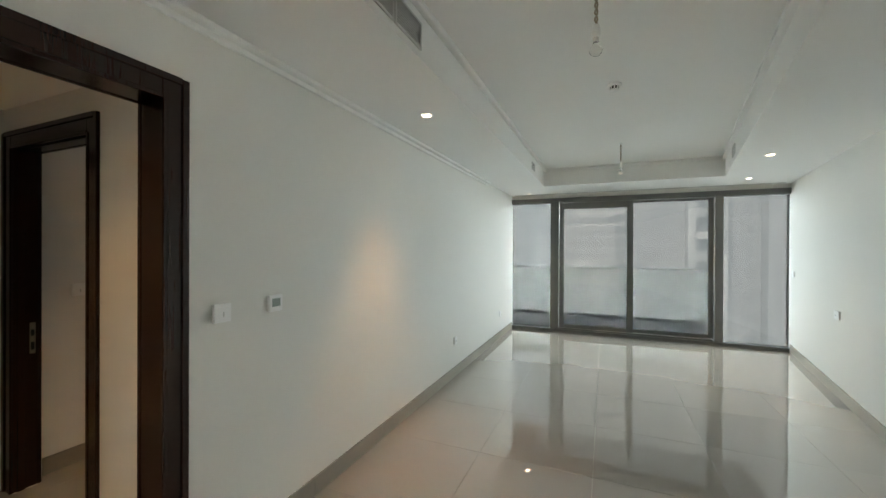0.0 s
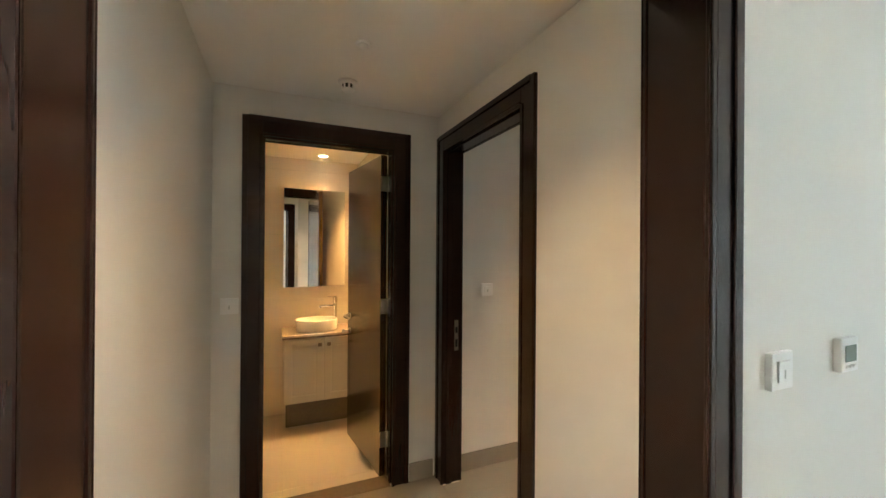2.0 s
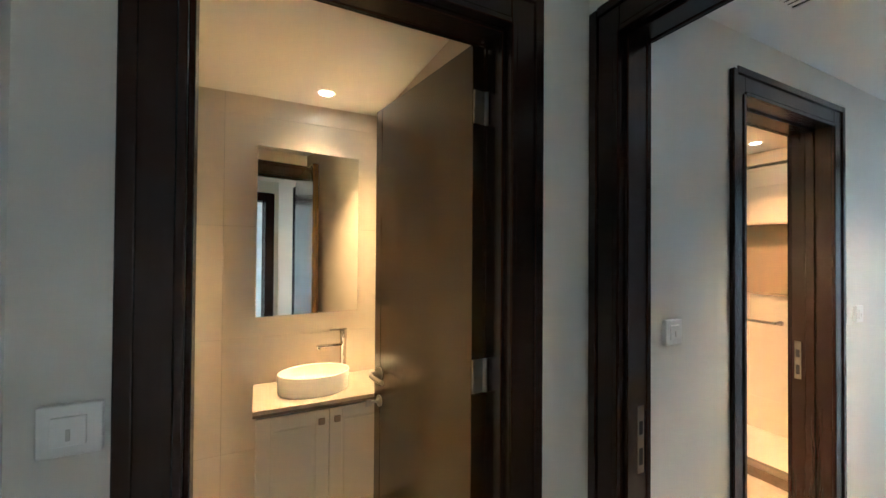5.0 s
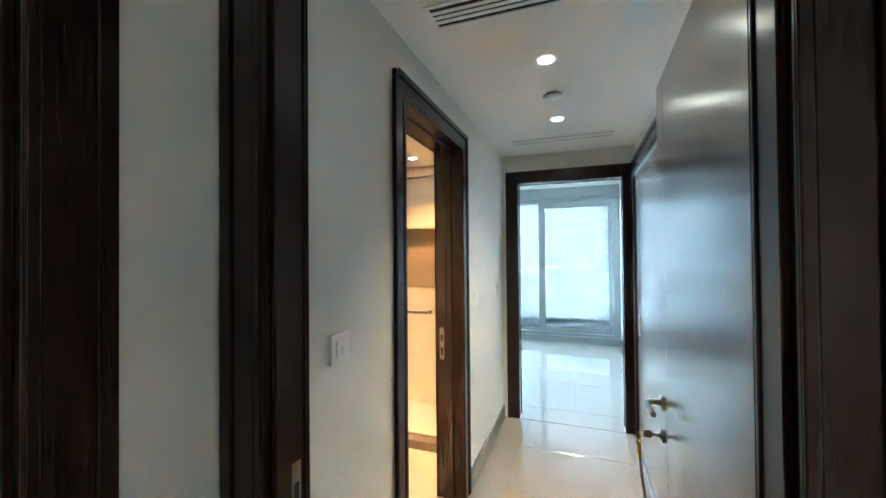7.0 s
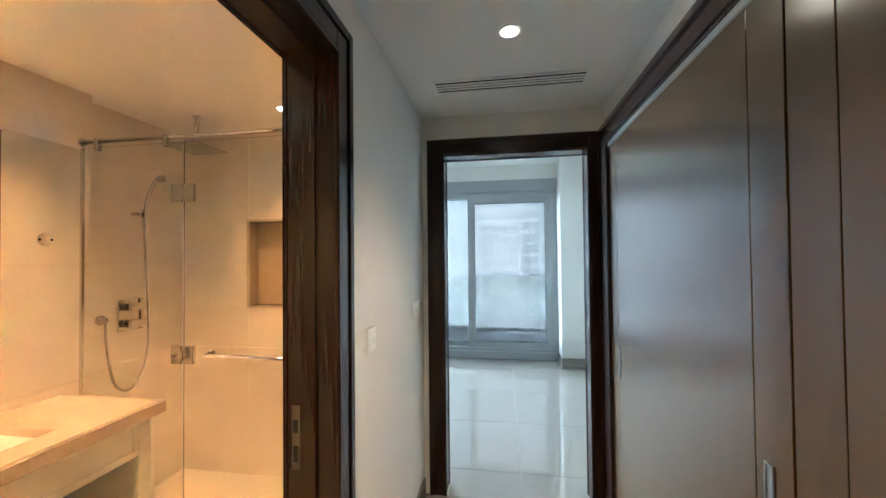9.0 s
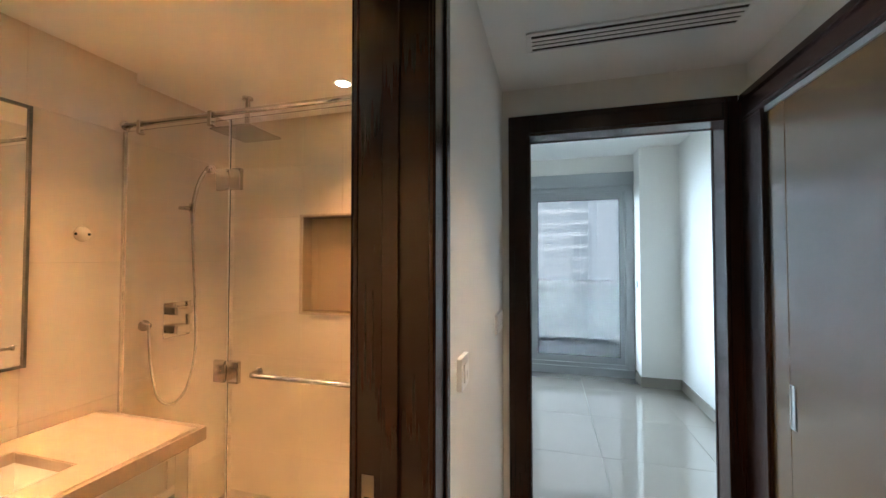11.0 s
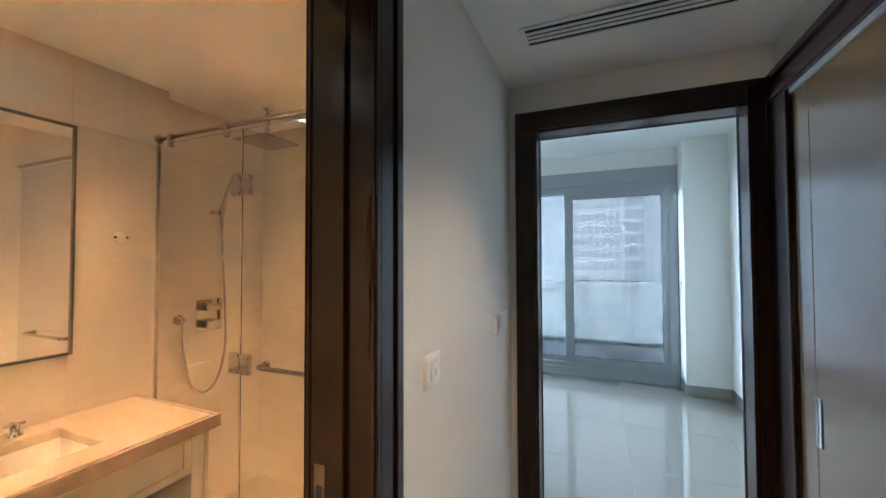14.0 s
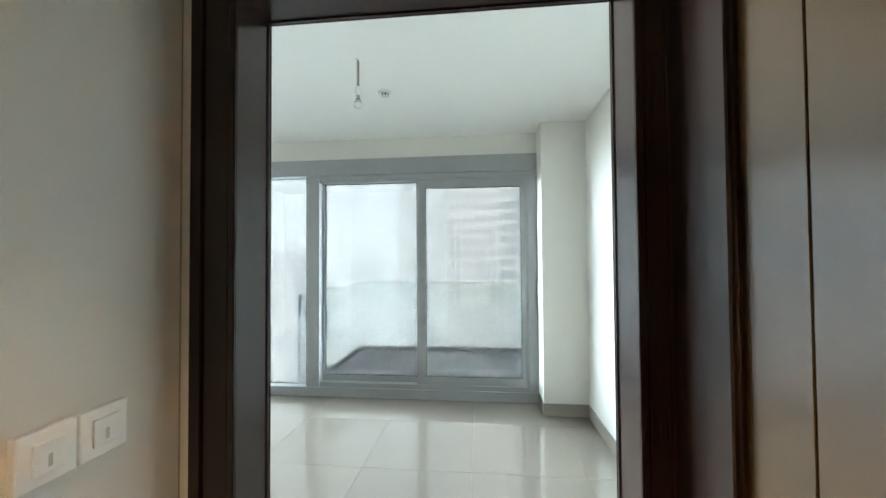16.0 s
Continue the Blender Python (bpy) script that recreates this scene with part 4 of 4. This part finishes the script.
part("frame", boxes((-5.349, -5.326, MY0, MY0 + 0.0105, MZ0, MZ1), (-5.349, -5.326, MY1 - 0.0105, MY1, MZ0, MZ1), (-5.349, -5.3265, MY0 + 0.0105, MY1 - 0.0105, MZ0, MZ0 + 0.0105), (-5.349, -5.3265, MY0 + 0.0105, MY1 - 0.0105, MZ1 - 0.0105, MZ1), bevel=0.001), BRONZE, mir, "thin dark metal frame")
plate = thing("blank_wall_plate", (-5.349, 3.287, 1.62), "round cream blank plate with two screws", "wall plate")
part("disc", turned([(0.0001, 0.0), (0.032, 0.0), (0.031, 0.003), (0.0001, 0.004)], (-5.349, 3.287, 1.62), "x", 24), WALL_TILE, plate)
for y in (-0.024, 0.024):
    part("screw", turned([(0.0001, 0.003), (0.006, 0.003), (0.005, 0.006), (0.0001, 0.006)], (-5.349, 3.287 + y, 1.62), "x", 10), DARK, plate)

# shower screen
GY = 3.447
screen = thing("shower_screen", (-4.6, GY, 0.07), "frameless clear glass shower screen with hinged door", "shower screen")
for nm, x0, x1 in (("fixed_panel", -5.345, -4.747), ("glass_door", -4.741, -3.90)):
    g = part(nm, boxes((x0, x1, GY - 0.004, GY + 0.004, 0.078, 2.105)), SHOWER_GLASS, screen)
    g.visible_shadow = False
part("header_bar", tube([(-5.35, GY, 2.134), (-3.855, GY, 2.134)], 0.0115, 14), CHROME, screen)
part("wall_channel", boxes((-5.352, -5.338, GY - 0.009, GY + 0.009, 0.07, 2.105)), CHROME, screen)
part("door_seal", boxes((-4.7465, -4.7415, GY - 0.006, GY + 0.006, 0.08, 2.10)), STEEL, screen)
for x in (-5.251, -4.847):
    part("bar_clamp", boxes((x - 0.011, x + 0.011, GY - 0.015, GY + 0.015, 2.085, 2.150), bevel=0.003), CHROME, screen)
part("bar_flange", turned([(0.0001, 0), (0.022, 0), (0.022, 0.008), (0.0001, 0.008)], (-5.352, GY, 2.134), "x", 18), CHROME, screen)
for z in (1.849, 1.047, 0.28):
    h = part("glass_hinge", boxes((-4.808, -4.749, GY - 0.012, GY + 0.012, z - 0.045, z + 0.045), bevel=0.002), CHROME, screen, "square chrome glass hinge")
    part("hinge_leaf", boxes((-4.739, -4.684, GY - 0.012, GY + 0.012, z - 0.045, z + 0.045), bevel=0.002), CHROME, h)
    part("hinge_pin", boxes((-4.750, -4.738, GY - 0.014, GY + 0.014, z - 0.03, z + 0.03), bevel=0.002), CHROME, h)
part("towel_bar", tube(smooth_line([(-4.58, GY - 0.004, 1.062), (-4.58, GY - 0.045, 1.062), (-4.565, GY - 0.058, 1.062), (-4.54, GY - 0.06, 1.062)], 4) + smooth_line([(-4.16, GY - 0.06, 1.062), (-4.135, GY - 0.058, 1.062), (-4.12, GY - 0.045, 1.062), (-4.12, GY - 0.004, 1.062)], 4), 0.0095, 12), CHROME, screen, "chrome towel bar handle")
for x in (-4.58, -4.12):
    part("bar_rose", turned([(0.0001, -0.012), (0.016, -0.012), (0.016, -0.004), (0.0001, -0.004)], (x, GY, 1.062), "y", 16), CHROME, screen)
solid("shower_kerb", boxes((-4.80, -3.852, 3.375, 3.50, -0.001, 0.068), bevel=0.003), STONE, "brown stone shower kerb", "kerb", "structure")
solid("shower_tray", boxes((-5.449, -3.852, 3.505, 4.193, -0.001, 0.03), bevel=0.004), WALL_TILE, "cream shower floor", "shower tray", "structure")

valve = thing("shower_valve", (-5.449, 3.80, 1.18), "square chrome shower valve with two block handles", "shower valve")
part("plate", boxes((-5.449, -5.441, 3.722, 3.885, 1.085, 1.278), bevel=0.003), CHROME, valve)
for z in (1.232, 1.13):
    part("block_handle", boxes((-5.4405, -5.385, 3.755, 3.85, z - 0.022, z + 0.022), bevel=0.004, segments=2), CHROME, valve)
hs = thing("hand_shower", (-5.449, 3.85, 1.8), "chrome hand shower on its bracket with hose", "hand shower")
part("bracket", boxes((-5.449, -5.40, 3.80, 3.86, 1.79, 1.81), (-5.415, -5.39, 3.835, 3.862, 1.775, 1.83), bevel=0.004), CHROME, hs)
part("wand", tube(smooth_line([(-5.402, 3.85, 1.72), (-5.402, 3.855, 1.82), (-5.40, 3.88, 1.94), (-5.385, 3.91, 2.02), (-5.37, 3.93, 2.05)], 5), 0.0115, 12), CHROME, hs)
part("spray_head", turned([(0.0001, -0.012), (0.02, -0.012), (0.024, 0.0), (0.024, 0.022), (0.0001, 0.024)], (-5.372, 3.93, 2.04), "x", 18), CHROME, hs)
part("hose", tube(smooth_line([(-5.402, 3.85, 1.72), (-5.408, 3.865, 1.5), (-5.41, 3.885, 1.2), (-5.41, 3.885, 0.98), (-5.412, 3.84, 0.80), (-5.412, 3.76, 0.735), (-5.412, 3.68, 0.79), (-5.412, 3.645, 0.92), (-5.412, 3.628, 1.05), (-5.415, 3.625, 1.165)], 8), 0.0075, 10), CHROME, hs)
part("hose_outlet", turned([(0.0001, 0.0), (0.028, 0.0), (0.028, 0.008), (0.014, 0.012), (0.014, 0.04), (0.0001, 0.042)], (-5.449, 3.623, 1.175), "x", 20), CHROME, hs)
rain = thing("rain_shower", (-5.05, 3.866, 2.405), "square chrome rain shower head on a ceiling arm", "shower head")
part("arm", turned([(0.028, 0.0), (0.028, -0.012), (0.012, -0.016), (0.012, -0.17), (0.018, -0.175), (0.018, -0.195)], (-5.05, 3.866, 2.405), "z", 18), CHROME, rain)
part("head_plate", boxes((-5.175, -4.925, 3.741, 3.991, 2.198, 2.210), bevel=0.003), CHROME, rain)
hook = thing("robe_hook", (-3.852, 3.22, 1.8), "small square chrome robe hook on the wall", "hook")
part("plate", boxes((-3.861, -3.852, 3.19, 3.25, 1.78, 1.82), bevel=0.002), STEEL, hook)
part("peg", boxes((-3.895, -3.861, 3.21, 3.23, 1.79, 1.81), bevel=0.002), STEEL, hook)
solid("niche_lining", boxes((NX0, NX0 + 0.006, 4.20, 4.29, NZ0, NZ1), (NX1 - 0.006, NX1, 4.20, 4.29, NZ0, NZ1), (NX0 + 0.006, NX1 - 0.006, 4.20, 4.29, NZ0, NZ0 + 0.006), (NX0 + 0.006, NX1 - 0.006, 4.20, 4.29, NZ1 - 0.006, NZ1)), NICHE, "brown tile lining of the shower niche", "niche", "structure")
solid("trim_niche", boxes((NX0 - 0.012, NX0, 4.186, 4.196, NZ0 - 0.012, NZ1 + 0.012), (NX1, NX1 + 0.012, 4.186, 4.196, NZ0 - 0.012, NZ1 + 0.012), (NX0, NX1, 4.186, 4.196, NZ0 - 0.012, NZ0), (NX0, NX1, 4.186, 4.196, NZ1, NZ1 + 0.012)), TOP, "marble edging round the shower niche", "niche trim", "structure")


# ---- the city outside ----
# greys and blues with some of the distance haze put into them
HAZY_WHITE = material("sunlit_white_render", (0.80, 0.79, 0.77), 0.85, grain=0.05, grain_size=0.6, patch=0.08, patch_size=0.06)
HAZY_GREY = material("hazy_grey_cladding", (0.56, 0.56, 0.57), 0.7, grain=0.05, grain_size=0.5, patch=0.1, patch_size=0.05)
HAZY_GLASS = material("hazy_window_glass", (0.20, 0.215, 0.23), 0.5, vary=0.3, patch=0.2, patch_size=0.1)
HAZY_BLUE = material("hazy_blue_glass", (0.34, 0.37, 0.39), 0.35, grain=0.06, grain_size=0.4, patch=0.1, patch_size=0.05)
SAND = material("hazy_city_ground", (0.55, 0.53, 0.49), 0.9, grain=0.3, grain_size=0.08, patch=0.3, patch_size=0.01)
FLOOR_H = 3.3


def shared(name, bm, mat):
    return mesh_of(bm, name, mat)


def place(mesh, name, parent, at):
    ob = new(name, mesh)
    ob.parent = parent
    ob.matrix_parent_inverse = parent.matrix_basis.inverted()
    ob.location = at
    return ob


def tower(x0, x1, y0, depth, z1, label, wall, columns=(), width=1.2, height=1.6, z_low=-42, z_high=44, balconies=None, fins=None, lines=None):
    """A tower whose face towards the flat lies at y0, with columns of windows, curved balconies, fins or floor lines."""
    t = thing("apartment_tower", ((x0 + x1) / 2, y0, -80), label, "building", group="towers outside")
    part("wall", boxes((x0, x1, y0, y0 + depth, -80, z1)), wall, t)
    part("roof", boxes((x0 - 0.3, x1 + 0.3, y0 - 0.3, y0 + depth + 0.3, z1, z1 + 1.2)), wall, t)
    floors = [z_low + k * FLOOR_H for k in range(int((min(z_high, z1) - z_low) / FLOOR_H))]
    if columns:
        me = shared("window", boxes((-width / 2, width / 2, -0.05, 0.25, 0, height)), HAZY_GLASS)
        for z in floors:
            for x in columns:
                place(me, "window", t, (x, y0, z + 0.9))
    if balconies:
        b0, b1 = balconies
        bm, n = bmesh.new(), 10
        w = b1 - b0
        for lo, hi in ((0.0, 1.15),):
            front = [(-w / 2 + w * k / n, -0.3 - 0.4 * math.sin(math.pi * k / n)) for k in range(n + 1)]
            ring = [(-w / 2, 0.2)] + front + [(w / 2, 0.2)]
            low, up = [bm.verts.new((x, y, lo)) for x, y in ring], [bm.verts.new((x, y, hi)) for x, y in ring]
            for k in range(len(ring)):
                q = (k + 1) % len(ring)
                bm.faces.new((low[k], low[q], up[q], up[k]))
            bm.faces.new(list(reversed(low))), bm.faces.new(up)
        slab = shared("balcony", bm, HAZY_WHITE)
        door = shared("balcony_door", boxes((-w * 0.46, w * 0.46, -0.06, 0.2, 0, 2.0)), HAZY_GLASS)
        for z in floors:
            place(slab, "balcony", t, ((b0 + b1) / 2, y0, z))
            place(door, "balcony_door", t, ((b0 + b1) / 2, y0, z + 1.16))
    if fins:
        f0, f1, step = fins
        n = int((f1 - f0) / step)
        me = shared("fin", boxes((-0.10, 0.10, -0.18, 0.1, -60, z1 - 1)), HAZY_GREY)
        for k in range(n + 1):
            place(me, "fin", t, (f0 + k * step, y0, 0))
    if lines:
        step = lines
        me = shared("floor_band", boxes((x0 + 0.2, x1 - 0.2, -0.25, 0.1, 0, step * 0.42)), HAZY_WHITE)
        z = z_low
        while z < min(z_high, z1 - 2):
            place(me, "floor_band", t, (0, y0, z))
            z += step
    return t


tower(-12.4, 8.4, 112, 16, 95, "white sunlit apartment tower with curved balconies", HAZY_WHITE, columns=(-11.5, -9.7, -8.0, -6.3, -4.4, -2.7, -1.0, 0.7), width=0.95, balconies=(2.0, 7.8))
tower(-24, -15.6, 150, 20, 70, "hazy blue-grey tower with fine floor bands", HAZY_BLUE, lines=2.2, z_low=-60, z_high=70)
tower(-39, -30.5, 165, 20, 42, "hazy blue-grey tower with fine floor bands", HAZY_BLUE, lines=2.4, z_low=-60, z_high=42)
tower(-82, -73, 140, 18, 3, "low hazy tower with fine floor bands", HAZY_GREY, lines=2.2, z_low=-60, z_high=3)
tower(4.3, 11.4, 70, 14, 90, "grey residential tower with vertical fins", HAZY_GREY, fins=(4.6, 11.1, 0.9))
tower(11.5, 16.5, 68, 14, 90, "white tower with stacked balconies and windows", HAZY_WHITE, balconies=(12.4, 14.7), columns=(15.6,), width=0.8, z_low=-30, z_high=32)
tower(17.0, 21.0, 70, 14, 90, "grey tower with one column of dark windows", HAZY_GREY, columns=(19.7,), width=0.75, height=1.1, z_low=-30, z_high=32)
tower(21.1, 28, 67.5, 14, 90, "pale grey tower with vertical fins", HAZY_GREY, fins=(22.6, 27.5, 1.1))
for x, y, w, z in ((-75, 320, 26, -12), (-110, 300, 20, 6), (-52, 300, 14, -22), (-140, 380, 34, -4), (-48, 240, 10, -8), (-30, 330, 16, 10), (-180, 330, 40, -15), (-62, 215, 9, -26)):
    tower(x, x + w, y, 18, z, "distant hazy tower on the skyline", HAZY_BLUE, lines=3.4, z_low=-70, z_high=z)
solid("ground", boxes((-2500, 2500, 30, 4000, -81, -80)), SAND, "hazy city ground far below", "ground", "structure")

# pale haze painted as glowing sheets between the rows of towers, and one that hides the horizon
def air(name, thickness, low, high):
    """Emission that stands in for haze and daylight and lets part of what lies behind show; it thins out from low to
    high.
    """
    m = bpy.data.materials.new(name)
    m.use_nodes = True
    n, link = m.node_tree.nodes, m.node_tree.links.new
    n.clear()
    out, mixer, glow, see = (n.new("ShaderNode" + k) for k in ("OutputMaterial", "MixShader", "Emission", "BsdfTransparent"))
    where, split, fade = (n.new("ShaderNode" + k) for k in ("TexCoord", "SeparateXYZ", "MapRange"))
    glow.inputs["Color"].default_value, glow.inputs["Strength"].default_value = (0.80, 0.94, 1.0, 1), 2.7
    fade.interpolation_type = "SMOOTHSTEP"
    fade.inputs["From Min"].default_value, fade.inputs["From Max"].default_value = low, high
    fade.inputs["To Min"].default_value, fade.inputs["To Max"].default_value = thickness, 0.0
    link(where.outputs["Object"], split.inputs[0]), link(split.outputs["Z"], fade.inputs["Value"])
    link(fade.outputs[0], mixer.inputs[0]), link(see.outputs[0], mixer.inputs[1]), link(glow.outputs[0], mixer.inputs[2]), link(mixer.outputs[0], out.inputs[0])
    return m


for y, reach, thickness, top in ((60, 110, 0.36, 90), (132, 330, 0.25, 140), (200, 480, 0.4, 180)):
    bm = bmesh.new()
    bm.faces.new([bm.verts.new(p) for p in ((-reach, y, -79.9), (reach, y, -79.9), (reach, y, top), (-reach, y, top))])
    solid("backdrop", bm, air("city_haze_glow", thickness, top * 0.4, top), "glowing sheet painted as haze over the city", "haze", "structure")
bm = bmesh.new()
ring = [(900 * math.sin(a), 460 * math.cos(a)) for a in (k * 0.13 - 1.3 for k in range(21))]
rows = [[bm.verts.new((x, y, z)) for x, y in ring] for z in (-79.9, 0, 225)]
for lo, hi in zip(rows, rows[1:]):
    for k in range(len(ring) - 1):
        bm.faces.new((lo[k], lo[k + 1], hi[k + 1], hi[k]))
solid("backdrop", bm, air("horizon_haze_glow", 1.0, 0.0, 220.0), "glowing sheet painted as haze along the horizon", "haze", "structure")


# ---- lamps ----
def lamp(x, y, z, power, size, colour):
    ob = new("downlight_beam", bpy.data.lights.new("downlight_beam", "SPOT"))
    ob.data.energy, ob.data.color, ob.data.spot_size, ob.data.spot_blend, ob.data.shadow_soft_size = power, colour, radians(size), 1.0, 0.055
    ob.matrix_basis = pose(x, y, z)


for x, y, z, power, size, colour in DOWNLIGHTS:
    lamp(x, y, z - 0.015, power, size, colour)

paving(-1.86, 2.41, -2.6, 7.47, 0.8, PORCELAIN, floor, -1.86, 0.49)
paving(-3.72, -2.0, -0.065, 1.255, 0.8, PORCELAIN, floor, -1.86, 0.49)
paving(-3.69, -2.565, 1.37, 4.2, 0.8, PORCELAIN, floor, -1.86, 0.49)
paving(-7.0, -1.98, 4.32, 7.47, 0.8, PORCELAIN, floor, -3.87, 6.91)
paving(-5.136, -3.84, -0.2, 0.985, 0.6, MATT_TILE, floor, -5.136, 0.3, top=-0.001)
paving(-5.46, -3.85, 1.37, 4.205, 0.6, MATT_TILE, floor, -5.46, 3.3, top=-0.001)


def wall_tiles(parent, plane, axis, face, u0, u1, z0, z1, w, h, ou, oz, hole=None, mat=None):
    """Tiles 8 mm thick on a wall; face: the tile's outer face; hole: a rectangle left out."""
    m = mat or WALL_TILE
    cuts_u = sorted({u0, u1, *[ou + k * w for k in range(-12, 13) if u0 < ou + k * w < u1], *([hole[0], hole[1]] if hole else [])})
    cuts_z = sorted({z0, z1, *[oz + k * h for k in range(-12, 13) if z0 < oz + k * h < z1], *([hole[2], hole[3]] if hole else [])})
    g = 0.0005
    for a, b in zip(cuts_u, cuts_u[1:]):
        for c, d in zip(cuts_z, cuts_z[1:]):
            if hole and hole[0] <= (a + b) / 2 <= hole[1] and hole[2] <= (c + d) / 2 <= hole[3]:
                continue
            r = (plane, face, a + g, b - g, c + g, d - g) if axis == "x" else (a + g, b - g, plane, face, c + g, d - g)
            ob = new("tile", mesh_of(boxes(r, bevel=0.0004), "tile", m))
            ob.parent = parent


wall_tiles(wall_powder_west, -5.146, "x", -5.136, -0.2, 0.985, 0.0, 2.36, 1.2, 0.6, 0.15, 0.45)
wall_tiles(wall_bath_west, -5.36, "x", -5.35, 1.37, 3.496, 0.0, 2.405, 1.2, 0.6, 3.1, 0.3)
wall_tiles(wall_shower_west, -5.46, "x", -5.45, 3.497, 4.205, 0.0, 2.405, 1.2, 0.6, 3.1, 0.3)
wall_tiles(wall_shower_north, 4.205, "y", 4.195, -5.45, -3.85, 0.0, 2.405, 1.2, 0.6, -4.65, 0.3, (NX0, NX1, NZ0, NZ1))
wall_tiles(wall_shower_north, 4.300, "y", 4.290, NX0, NX1, NZ0, NZ1, 1.2, 0.6, -4.0, 0.585, mat=NICHE)
